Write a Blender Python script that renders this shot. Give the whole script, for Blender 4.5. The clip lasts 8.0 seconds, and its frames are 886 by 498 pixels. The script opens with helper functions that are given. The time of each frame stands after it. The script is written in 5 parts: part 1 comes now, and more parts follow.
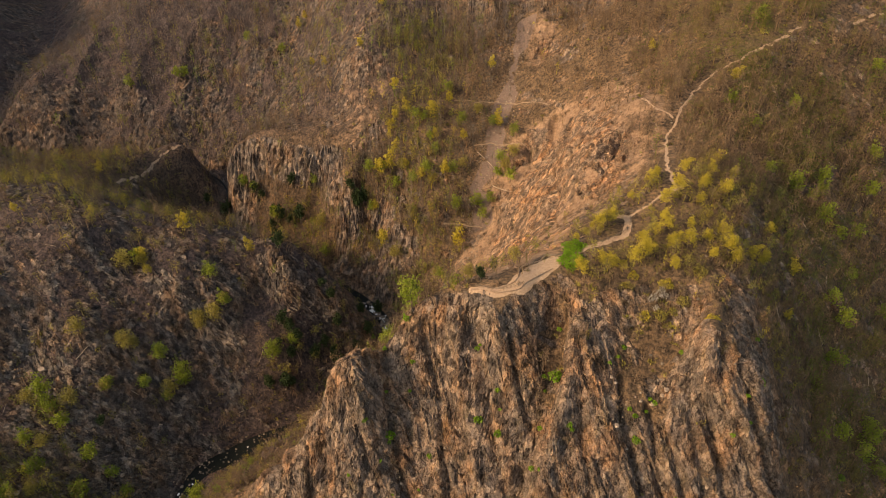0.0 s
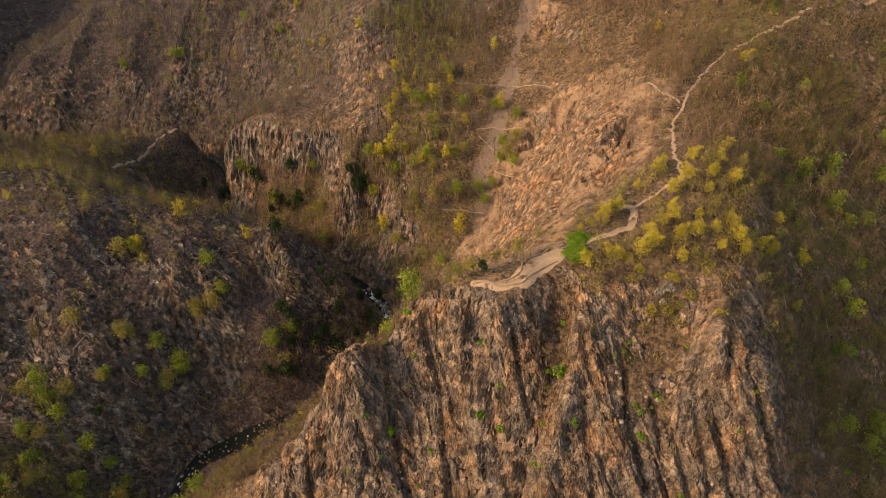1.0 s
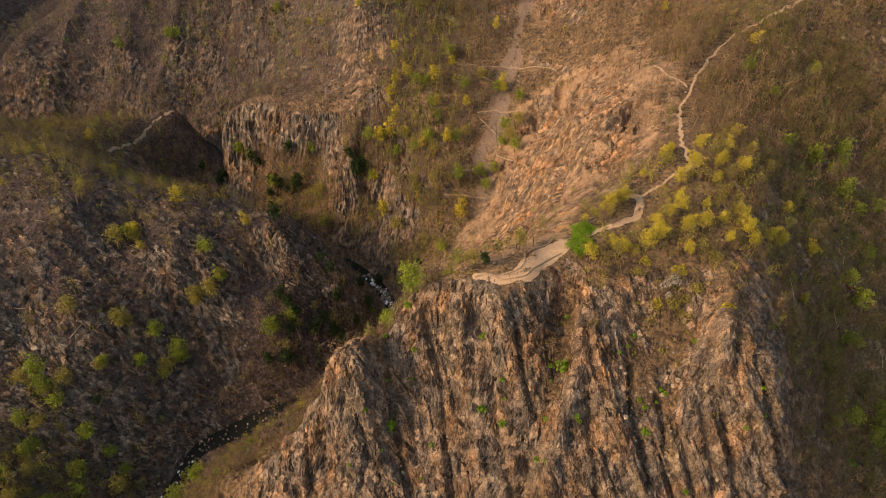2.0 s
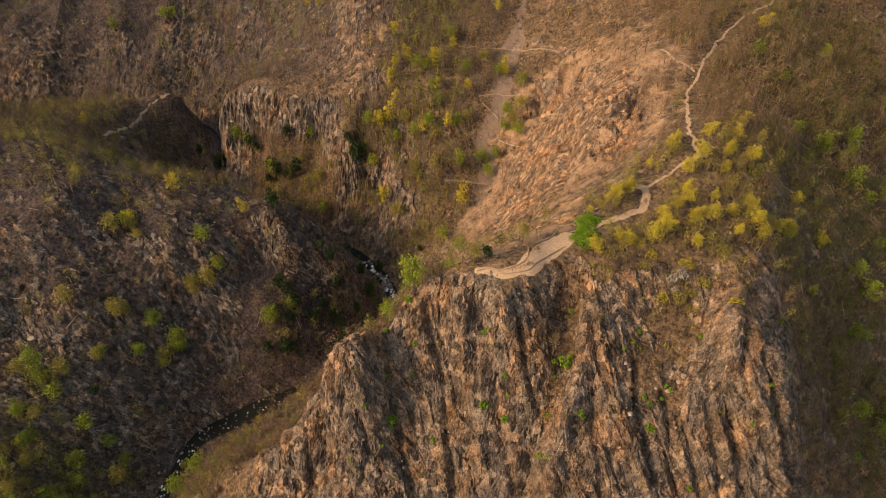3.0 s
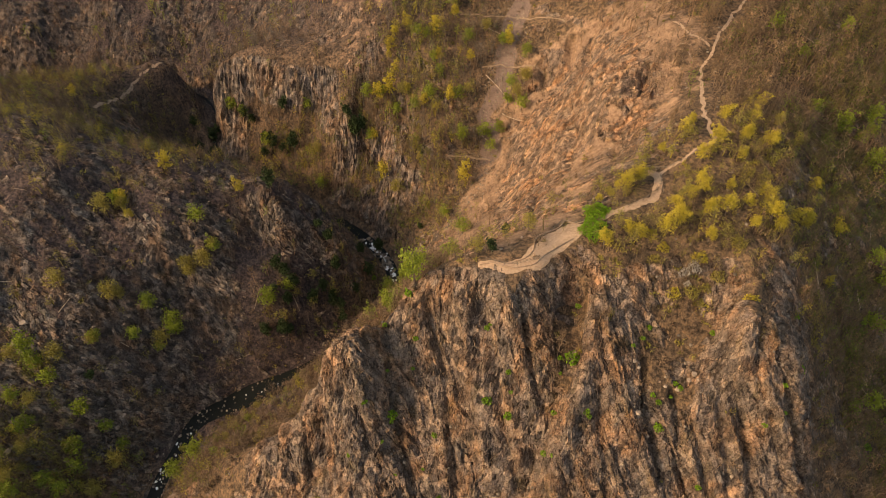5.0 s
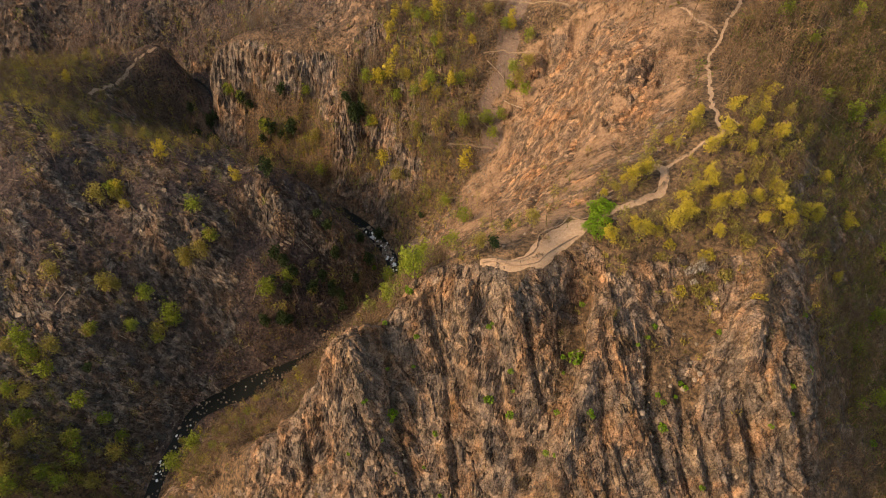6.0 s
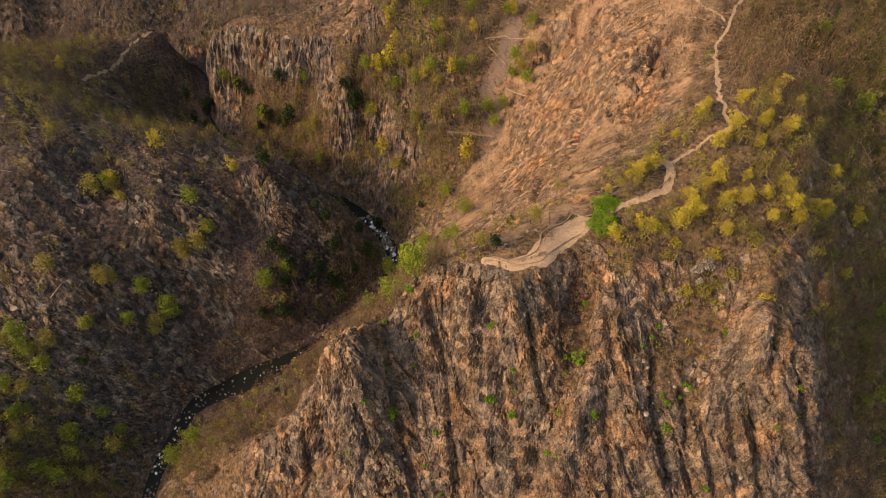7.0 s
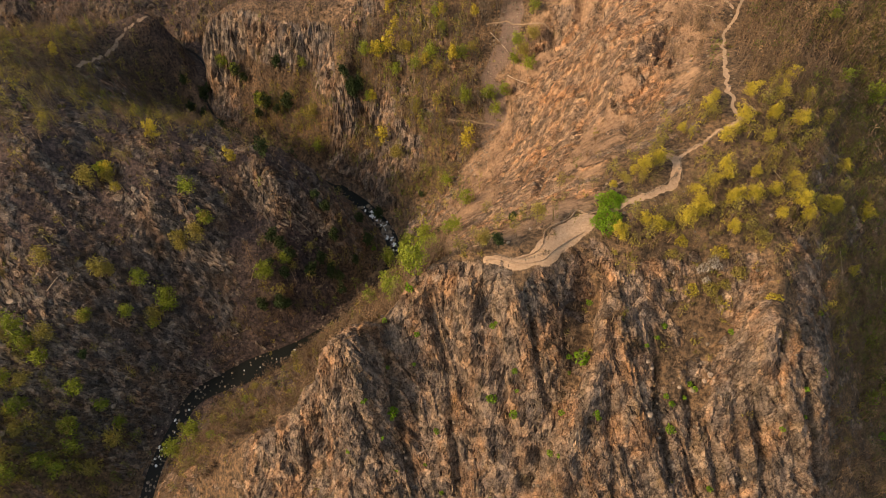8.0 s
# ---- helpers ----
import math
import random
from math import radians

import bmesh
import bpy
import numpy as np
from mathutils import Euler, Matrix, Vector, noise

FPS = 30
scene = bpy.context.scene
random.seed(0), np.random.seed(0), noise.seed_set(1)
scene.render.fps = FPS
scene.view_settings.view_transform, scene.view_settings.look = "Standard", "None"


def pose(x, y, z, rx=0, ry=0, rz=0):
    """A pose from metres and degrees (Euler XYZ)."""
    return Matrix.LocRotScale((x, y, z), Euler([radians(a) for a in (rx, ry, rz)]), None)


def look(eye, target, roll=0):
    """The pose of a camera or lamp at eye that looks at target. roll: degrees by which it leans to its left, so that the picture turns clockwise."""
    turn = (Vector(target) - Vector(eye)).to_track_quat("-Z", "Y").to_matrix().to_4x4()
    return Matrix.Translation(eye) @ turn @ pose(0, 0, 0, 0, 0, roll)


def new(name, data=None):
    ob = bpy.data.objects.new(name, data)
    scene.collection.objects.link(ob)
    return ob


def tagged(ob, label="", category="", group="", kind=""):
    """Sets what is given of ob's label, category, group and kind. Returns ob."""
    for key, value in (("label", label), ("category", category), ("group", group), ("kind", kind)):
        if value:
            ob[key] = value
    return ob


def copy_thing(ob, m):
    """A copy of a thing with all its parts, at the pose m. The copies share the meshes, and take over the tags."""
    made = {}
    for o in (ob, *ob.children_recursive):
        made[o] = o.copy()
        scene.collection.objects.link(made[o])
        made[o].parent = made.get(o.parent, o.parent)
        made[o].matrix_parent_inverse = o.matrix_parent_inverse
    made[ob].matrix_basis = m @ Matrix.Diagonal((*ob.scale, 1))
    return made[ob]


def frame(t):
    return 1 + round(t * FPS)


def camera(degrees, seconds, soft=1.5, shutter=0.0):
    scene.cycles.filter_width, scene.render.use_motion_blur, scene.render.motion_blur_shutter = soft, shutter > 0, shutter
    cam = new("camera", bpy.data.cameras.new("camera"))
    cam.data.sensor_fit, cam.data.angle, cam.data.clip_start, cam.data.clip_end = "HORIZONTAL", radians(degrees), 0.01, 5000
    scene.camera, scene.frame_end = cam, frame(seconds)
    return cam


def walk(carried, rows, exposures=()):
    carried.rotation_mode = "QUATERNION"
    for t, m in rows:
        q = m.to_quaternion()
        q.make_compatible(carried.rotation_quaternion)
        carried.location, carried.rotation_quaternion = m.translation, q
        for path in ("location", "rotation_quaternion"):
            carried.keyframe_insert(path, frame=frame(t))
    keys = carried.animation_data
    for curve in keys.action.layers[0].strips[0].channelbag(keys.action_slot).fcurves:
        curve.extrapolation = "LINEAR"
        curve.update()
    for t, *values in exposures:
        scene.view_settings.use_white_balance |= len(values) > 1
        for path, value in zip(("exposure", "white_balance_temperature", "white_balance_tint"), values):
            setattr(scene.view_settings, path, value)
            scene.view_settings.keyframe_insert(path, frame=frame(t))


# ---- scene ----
cam = camera(68.3, 8.0, 0.4)
EXPOSURE, KELVIN, TINT = 0.78, 8200, 12
PATH = [
    (0, (0.028, -0.001, 270.034), (0.03, 1.564, 268.79), -0.2),
    (0.5, (-0.11, 3.195, 270.014), (-0.109, 4.741, 268.745), -0.2),
    (1, (-0.183, 6.286, 269.969), (-0.183, 7.811, 268.676), -0.3),
    (1.5, (-0.264, 9.385, 269.938), (-0.265, 10.889, 268.619), -0.3),
    (3, (-0.505, 18.532, 269.982), (-0.51, 19.969, 268.591), -0.4),
    (3.5, (-0.603, 21.578, 269.973), (-0.608, 22.994, 268.56), -0.4),
    (4, (-0.633, 24.58, 269.963), (-0.64, 25.975, 268.53), -0.4),
    (4.5, (-0.728, 27.56, 269.997), (-0.735, 28.934, 268.544), -0.4),
    (6, (-0.936, 36.372, 269.916), (-0.946, 37.682, 268.404), -0.5),
    (6.5, (-1.034, 39.375, 269.897), (-1.043, 40.663, 268.366), -0.5),
    (7, (-1.119, 42.267, 269.925), (-1.129, 43.532, 268.376), -0.5),
    (7.5, (-1.179, 45.139, 269.911), (-1.19, 46.382, 268.344), -0.6),
    (8, (-1.244, 47.958, 269.895), (-1.256, 49.178, 268.31), -0.6),
]
walk(cam, [(t, look(eye, target, roll)) for t, eye, target, roll in PATH], [(0.0, EXPOSURE, KELVIN, TINT), (8.0, EXPOSURE, KELVIN, TINT)])

# ---- daylight: a low, hazy sun from the west ----
SUN_FROM = Vector((-0.79, -0.29, 0.53)).normalized()
world = bpy.data.worlds.new("sky")
scene.world = world
world.use_nodes = True
sky = world.node_tree.nodes.new("ShaderNodeTexSky")
sky.sky_type, sky.sun_disc = "NISHITA", False
sky.sun_elevation = math.asin(SUN_FROM.z)
sky.sun_rotation = math.atan2(SUN_FROM.x, SUN_FROM.y)
sky.air_density, sky.dust_density = 1.2, 3.0
world.node_tree.nodes["Background"].inputs["Strength"].default_value = 0.15
world.node_tree.links.new(sky.outputs["Color"], world.node_tree.nodes["Background"].inputs["Color"])
sun = new("sun", bpy.data.lights.new("sun", "SUN"))
sun.data.energy, sun.data.angle, sun.data.color = 2.0, radians(4), (1.0, 0.74, 0.52)
sun.matrix_world = look(SUN_FROM * 600, (0, 0, 0))


# ---- materials ----
def material(name):
    mat = bpy.data.materials.new(name)
    mat.use_nodes = True
    nt = mat.node_tree
    return mat, nt, nt.nodes["Principled BSDF"]


def node(nt, kind, **values):
    n = nt.nodes.new(kind)
    for key, value in values.items():
        n.inputs[key.replace("_", " ")].default_value = value
    return n


def noise_node(nt, scale, detail=6.0, rough=0.6, vector=None, stretch=None):
    """Noise over the object's own metres; scale is cycles a metre."""
    n = node(nt, "ShaderNodeTexNoise", Scale=scale, Detail=detail, Roughness=rough)
    if vector is None:
        vector = nt.nodes.new("ShaderNodeTexCoord").outputs["Object"]
    if stretch:
        m = nt.nodes.new("ShaderNodeMapping")
        m.inputs["Scale"].default_value = stretch[:3]
        if len(stretch) > 3:
            m.inputs["Rotation"].default_value = [radians(v) for v in stretch[3:]]
        nt.links.new(vector, m.inputs["Vector"])
        vector = m.outputs["Vector"]
    nt.links.new(vector, n.inputs["Vector"])
    return n.outputs["Fac"]


def ramp(nt, fac, *stops):
    n = nt.nodes.new("ShaderNodeValToRGB")
    while len(n.color_ramp.elements) < len(stops):
        n.color_ramp.elements.new(0.5)
    for e, (at, colour) in zip(n.color_ramp.elements, stops):
        e.position, e.color = at, (*colour, 1) if len(colour) == 3 else colour
    nt.links.new(fac, n.inputs["Fac"])
    return n.outputs["Color"]


def blend(nt, fac, a, b, mode="MIX"):
    n = nt.nodes.new("ShaderNodeMix")
    n.data_type, n.blend_type = "RGBA", mode
    for socket, value in ((n.inputs["Factor"], fac), (n.inputs["A"], a), (n.inputs["B"], b)):
        if isinstance(value, bpy.types.NodeSocket):
            nt.links.new(value, socket)
        else:
            socket.default_value = value if isinstance(value, float) else (*value, 1)
    return n.outputs["Result"]


def sums(nt, op, a, b=0.0, c=None, clamp=False):
    n = nt.nodes.new("ShaderNodeMath")
    n.operation, n.use_clamp = op, clamp
    for socket, value in zip(n.inputs, (a, b) if c is None else (a, b, c)):
        if isinstance(value, bpy.types.NodeSocket):
            nt.links.new(value, socket)
        else:
            socket.default_value = value
    return n.outputs["Value"]


def attribute(nt, name):
    n = nt.nodes.new("ShaderNodeAttribute")
    n.attribute_name = name
    return n.outputs["Fac"]


def bumped(nt, bsdf, height, distance, strength=1.0):
    b = node(nt, "ShaderNodeBump", Distance=distance, Strength=strength)
    nt.links.new(height, b.inputs["Height"])
    nt.links.new(b.outputs["Normal"], bsdf.inputs["Normal"])


def over(nt, cover, noise, lo, hi):
    """A cover's edge broken up by noise."""
    v = sums(nt, "ADD", cover, sums(nt, "MULTIPLY", sums(nt, "SUBTRACT", noise, 0.5), 1.1))
    n = nt.nodes.new("ShaderNodeMapRange")
    n.interpolation_type = "SMOOTHSTEP"
    n.inputs["From Min"].default_value, n.inputs["From Max"].default_value = lo, hi
    nt.links.new(v, n.inputs["Value"])
    return n.outputs["Result"]


def joint_lines(nt, scale, at=None, stretch=(1.0, 1.0, 0.4, 0, -20, 0)):
    """Nearness of a net of fine joints, 0 on a joint."""
    if at is None:
        at = nt.nodes.new("ShaderNodeTexCoord").outputs["Object"]
    m = nt.nodes.new("ShaderNodeMapping")
    m.inputs["Scale"].default_value = stretch[:3]
    m.inputs["Rotation"].default_value = [radians(v) for v in stretch[3:]]
    nt.links.new(at, m.inputs["Vector"])
    wobble = node(nt, "ShaderNodeTexNoise", Scale=1.0, Detail=1.0)
    nt.links.new(m.outputs["Vector"], wobble.inputs["Vector"])
    v = nt.nodes.new("ShaderNodeTexVoronoi")
    v.feature = "DISTANCE_TO_EDGE"
    v.inputs["Scale"].default_value = scale
    nt.links.new(blend(nt, 0.35, m.outputs["Vector"], wobble.outputs["Color"], "ADD"), v.inputs["Vector"])
    return v.outputs["Distance"]


def facets(nt, at, scale, tall):
    """Flat faces of broken rock, each tilted its own way: their height and a random colour for each."""
    m = nt.nodes.new("ShaderNodeMapping")
    m.inputs["Scale"].default_value = (1.0, 1.0, 1.0 / tall)
    m.inputs["Rotation"].default_value = (0, radians(-20), 0)
    nt.links.new(at, m.inputs["Vector"])
    wobble = node(nt, "ShaderNodeTexNoise", Scale=1.1 * scale, Detail=1.0, Roughness=0.5)
    nt.links.new(m.outputs["Vector"], wobble.inputs["Vector"])
    bent = blend(nt, min(1.0, 0.22 / scale), m.outputs["Vector"], wobble.outputs["Color"], "ADD")
    v = nt.nodes.new("ShaderNodeTexVoronoi")
    v.inputs["Scale"].default_value = scale
    nt.links.new(bent, v.inputs["Vector"])
    off, way, tilt = (nt.nodes.new("ShaderNodeVectorMath") for _ in range(3))
    off.operation, way.operation, tilt.operation = "SUBTRACT", "SUBTRACT", "DOT_PRODUCT"
    nt.links.new(bent, off.inputs[0])
    nt.links.new(v.outputs["Position"], off.inputs[1])
    nt.links.new(v.outputs["Color"], way.inputs[0])
    way.inputs[1].default_value = (0.5, 0.5, 0.5)
    nt.links.new(off.outputs["Vector"], tilt.inputs[0])
    nt.links.new(way.outputs["Vector"], tilt.inputs[1])
    return tilt.outputs["Value"], v.outputs["Color"]


def crag_height(nt, at=None):
    """Fine relief of bare rock: tilted faces at two sizes, fine joints and grain."""
    if at is None:
        at = nt.nodes.new("ShaderNodeTexCoord").outputs["Object"]
    height = sums(nt, "ADD", sums(nt, "MULTIPLY", facets(nt, at, 0.5, 1.6)[0], 0.9), sums(nt, "MULTIPLY", facets(nt, at, 1.5, 1.3)[0], 0.75))
    line = ramp(nt, joint_lines(nt, 0.8, at), (0.0, (0, 0, 0)), (0.08, (1, 1, 1)))
    height = sums(nt, "ADD", height, sums(nt, "MULTIPLY", line, 0.10))
    return sums(nt, "ADD", height, sums(nt, "MULTIPLY", noise_node(nt, 1.6, 4, 0.6, at, (1.0, 1.0, 0.6, 0, -20, 0)), 0.22))


def stone_colour(nt, at=None):
    """The bare rock: grey and tan streaks down the joints, rusty and mossy patches, pale lichen and dark seams."""
    streak = noise_node(nt, 0.3, 4, 0.55, at, (1.0, 1.0, 0.55, 0, -20, 0))
    stone = ramp(nt, streak, (0.3, (0.125, 0.099, 0.080)), (0.45, (0.185, 0.145, 0.117)), (0.58, (0.245, 0.190, 0.150)), (0.72, (0.35, 0.272, 0.208)))
    stone = blend(nt, 1.0, stone, ramp(nt, noise_node(nt, 0.13, 5, 0.62, at, (1.0, 1.0, 0.3, 0, -18, 0)), (0.36, (0.90, 0.96, 1.02)), (0.5, (1.0, 1.0, 1.0)), (0.62, (1.15, 0.95, 0.78))), "MULTIPLY")
    stone = blend(nt, 1.0, stone, ramp(nt, noise_node(nt, 0.2, 6, 0.7, at, (1.0, 1.0, 0.4, 0, -18, 0)), (0.54, (1.0, 1.0, 1.0)), (0.66, (0.58, 0.58, 0.48))), "MULTIPLY")
    if at is None:
        at = nt.nodes.new("ShaderNodeTexCoord").outputs["Object"]
    faces = nt.nodes.new("ShaderNodeSeparateColor")
    nt.links.new(facets(nt, at, 0.5, 1.6)[1], faces.inputs[0])
    stone = blend(nt, 1.0, stone, ramp(nt, faces.outputs[0], (0.0, (0.58, 0.59, 0.60)), (0.6, (1.0, 0.98, 0.96)), (1.0, (1.5, 1.42, 1.3))), "MULTIPLY")
    lichen = ramp(nt, noise_node(nt, 0.7, 6, 0.7, at), (0.56, (0, 0, 0)), (0.66, (1, 1, 1)))
    stone = blend(nt, sums(nt, "MULTIPLY", lichen, 0.28), stone, (0.44, 0.40, 0.33))
    seam = sums(nt, "ABSOLUTE", sums(nt, "SUBTRACT", noise_node(nt, 0.42, 4, 0.6, at, (1.0, 1.0, 0.3, 0, -18, 0)), 0.5))
    seam2 = sums(nt, "ABSOLUTE", sums(nt, "SUBTRACT", noise_node(nt, 0.5, 5, 0.6, at), 0.5))
    stone = blend(nt, 1.0, stone, ramp(nt, seam, (0.005, (0.42, 0.39, 0.36)), (0.022, (1.0, 1.0, 1.0))), "MULTIPLY")
    cracks = joint_lines(nt, 0.8, at)
    stone = blend(nt, 1.0, stone, ramp(nt, cracks, (0.0, (0.30, 0.28, 0.26)), (0.035, (1.0, 1.0, 1.0))), "MULTIPLY")
    stone = blend(nt, 1.0, stone, ramp(nt, joint_lines(nt, 1.9, at, (1.0, 1.0, 0.55, 0, -20, 0)), (0.0, (0.5, 0.48, 0.46)), (0.05, (1.0, 1.0, 1.0))), "MULTIPLY")
    return blend(nt, 1.0, stone, ramp(nt, seam2, (0.003, (0.5, 0.48, 0.45)), (0.014, (1.0, 1.0, 1.0))), "MULTIPLY")


def crag_material(name, cast):
    mat, nt, bsdf = material(name)
    at = nt.nodes.new("ShaderNodeNewGeometry").outputs["Position"]
    stone = stone_colour(nt, at)
    stone = blend(nt, 1.0, stone, ramp(nt, attribute(nt, "tint"), (0.0, (0.66, 0.65, 0.64)), (0.5, (0.94, 0.92, 0.90)), (0.85, (1.05, 0.98, 0.90)), (1.0, (1.28, 1.2, 1.1))), "MULTIPLY")
    nt.links.new(blend(nt, 1.0, stone, cast, "MULTIPLY"), bsdf.inputs["Base Color"])
    bsdf.inputs["Roughness"].default_value = 0.93
    bsdf.inputs["Specular IOR Level"].default_value = 0.15
    bumped(nt, bsdf, crag_height(nt, at), 0.8, 0.9)
    return mat


def land_material():
    mat, nt, bsdf = material("hillside")
    broad, mid, fine = noise_node(nt, 0.03, 4), noise_node(nt, 0.16, 6, 0.65), noise_node(nt, 1.3, 5, 0.7)
    litter = ramp(nt, mid, (0.3, (0.060, 0.044, 0.029)), (0.5, (0.108, 0.073, 0.045)), (0.7, (0.165, 0.110, 0.065)))
    fleck = noise_node(nt, 0.75, 5, 0.75)
    litter = blend(nt, 1.0, litter, ramp(nt, fleck, (0.38, (0.36, 0.37, 0.39)), (0.49, (0.92, 0.92, 0.92)), (0.60, (1.75, 1.62, 1.48))), "MULTIPLY")
    # darker, bluer litter where grey is set: haze and shade put into the colour
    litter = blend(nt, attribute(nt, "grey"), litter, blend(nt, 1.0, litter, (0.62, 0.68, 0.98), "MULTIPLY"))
    grass = ramp(nt, fine, (0.3, (0.055, 0.052, 0.016)), (0.6, (0.140, 0.115, 0.036)), (0.8, (0.20, 0.155, 0.06)))
    soil = ramp(nt, mid, (0.3, (0.17, 0.109, 0.070)), (0.7, (0.33, 0.211, 0.133)))
    stone = stone_colour(nt)
    scree = ramp(nt, fine, (0.3, (0.115, 0.080, 0.062)), (0.7, (0.22, 0.155, 0.12)))
    path = ramp(nt, fine, (0.3, (0.28, 0.190, 0.122)), (0.7, (0.48, 0.335, 0.222)))
    soil = blend(nt, 1.0, soil, ramp(nt, fleck, (0.38, (0.72, 0.70, 0.68)), (0.5, (0.98, 0.98, 0.98)), (0.62, (1.25, 1.22, 1.18))), "MULTIPLY")
    colour = blend(nt, over(nt, attribute(nt, "green"), mid, 0.4, 0.75), litter, grass)
    colour = blend(nt, over(nt, attribute(nt, "soil"), mid, 0.4, 0.7), colour, soil)
    colour = blend(nt, over(nt, attribute(nt, "scree"), fine, 0.4, 0.65), colour, scree)
    tone = ramp(nt, attribute(nt, "tone"), (0.0, (0.60, 0.60, 0.62)), (0.35, (0.9, 0.9, 0.92)), (0.6, (1.08, 1.02, 0.96)), (0.85, (1.3, 1.12, 0.92)), (1.0, (1.5, 1.42, 1.3)))
    stone = blend(nt, 1.0, stone, tone, "MULTIPLY")
    stone = blend(nt, sums(nt, "MULTIPLY", attribute(nt, "joint"), 0.75), stone, (0.05, 0.04, 0.031))
    stone = blend(nt, 1.0, stone, ramp(nt, attribute(nt, "soil"), (0.2, (1.0, 1.0, 1.0)), (0.9, (1.32, 1.19, 1.06))), "MULTIPLY")
    # the rock takes the same painted haze and shade
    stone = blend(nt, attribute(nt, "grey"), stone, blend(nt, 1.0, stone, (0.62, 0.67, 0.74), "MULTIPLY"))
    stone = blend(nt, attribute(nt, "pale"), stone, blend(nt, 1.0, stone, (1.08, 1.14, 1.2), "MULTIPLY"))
    rock = over(nt, attribute(nt, "rock"), fine, 0.35, 0.62)
    colour = blend(nt, rock, colour, stone)
    colour = blend(nt, over(nt, attribute(nt, "path"), fine, 0.4, 0.6), colour, path)
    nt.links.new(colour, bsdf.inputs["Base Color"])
    bsdf.inputs["Roughness"].default_value = 0.95
    bsdf.inputs["Specular IOR Level"].default_value = 0.15
    bumped(nt, bsdf, sums(nt, "ADD", sums(nt, "MULTIPLY", crag_height(nt), rock), sums(nt, "MULTIPLY", fine, 0.45)), 1.0, 0.9)
    return mat


def plain(name, stops, scale, rough=0.9, tint=True, through_light=0.0):
    """A material with mottled colour; each thing or tuft is a little darker or paler."""
    mat, nt, bsdf = material(name)
    colour = ramp(nt, noise_node(nt, scale, 4), *stops)
    if tint:
        colour = blend(nt, 1.0, colour, ramp(nt, attribute(nt, "tint"), (0.0, (0.58, 0.58, 0.60)), (0.5, (0.98, 0.97, 0.95)), (1.0, (1.42, 1.34, 1.24))), "MULTIPLY")
    nt.links.new(colour, bsdf.inputs["Base Color"])
    bsdf.inputs["Roughness"].default_value = rough
    bsdf.inputs["Specular IOR Level"].default_value = 0.12
    if through_light:
        leaf = nt.nodes.new("ShaderNodeBsdfTranslucent")
        nt.links.new(colour, leaf.inputs["Color"])
        mix = nt.nodes.new("ShaderNodeMixShader")
        mix.inputs[0].default_value = through_light
        nt.links.new(bsdf.outputs[0], mix.inputs[1])
        nt.links.new(leaf.outputs[0], mix.inputs[2])
        nt.links.new(mix.outputs[0], nt.nodes["Material Output"].inputs["Surface"])
    return mat


LAND = land_material()
CRAG = crag_material("jointed_grey_tan_rock", (1.0, 0.98, 0.96))
# copy of the crag rock for the shaded hill, shade's cool cast in its colour
SHADE_TINTED_CRAG = crag_material("shade_tinted_rock", (0.86, 0.95, 1.03))
RUSTY_CRAG = crag_material("iron_stained_rock", (1.28, 1.15, 1.03))
GREY_CRAG = crag_material("grey_crag_rock", (1.0, 1.04, 1.1))
TWIGS = plain("bare_twigs", [(0.3, (0.100, 0.072, 0.048)), (0.7, (0.205, 0.144, 0.094))], 0.25)
# two greyer copies of the twigs, with distance haze mixed into their colour
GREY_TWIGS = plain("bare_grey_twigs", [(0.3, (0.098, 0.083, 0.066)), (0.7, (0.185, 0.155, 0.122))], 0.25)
FAR_TWIGS = plain("haze_tinted_far_twigs", [(0.3, (0.092, 0.078, 0.071)), (0.7, (0.175, 0.147, 0.133))], 0.25)
BUDDED = plain("brown_budding_twigs", [(0.3, (0.115, 0.078, 0.046)), (0.7, (0.225, 0.150, 0.088))], 0.4)
BARK = plain("grey_bark", [(0.3, (0.10, 0.078, 0.06)), (0.7, (0.21, 0.165, 0.125))], 1.5, tint=False)
YELLOW = plain("young_yellow_leaves", [(0.3, (0.235, 0.208, 0.030)), (0.7, (0.42, 0.355, 0.054))], 0.5, 0.7, True, 0.3)
OLIVE = plain("opening_olive_leaves", [(0.3, (0.150, 0.138, 0.034)), (0.7, (0.280, 0.245, 0.068))], 0.5, 0.7, True, 0.3)
GREEN = plain("fresh_green_leaves", [(0.3, (0.105, 0.145, 0.020)), (0.7, (0.215, 0.260, 0.040))], 0.5, 0.7, True, 0.3)
WOOD_GREEN = plain("dull_green_wood_leaves", [(0.3, (0.058, 0.078, 0.016)), (0.7, (0.125, 0.145, 0.032))], 0.5, 0.7, True, 0.25)
WOOD_OLIVE = plain("dull_olive_wood_leaves", [(0.3, (0.105, 0.088, 0.026)), (0.7, (0.195, 0.160, 0.050))], 0.5, 0.7, True, 0.25)
BRIGHT = plain("bright_green_leaves", [(0.3, (0.095, 0.19, 0.014)), (0.7, (0.20, 0.33, 0.03))], 0.5, 0.7, False, 0.3)
DARK = plain("dark_evergreen_leaves", [(0.3, (0.018, 0.032, 0.011)), (0.7, (0.042, 0.062, 0.02))], 0.5, 0.7, False, 0.1)

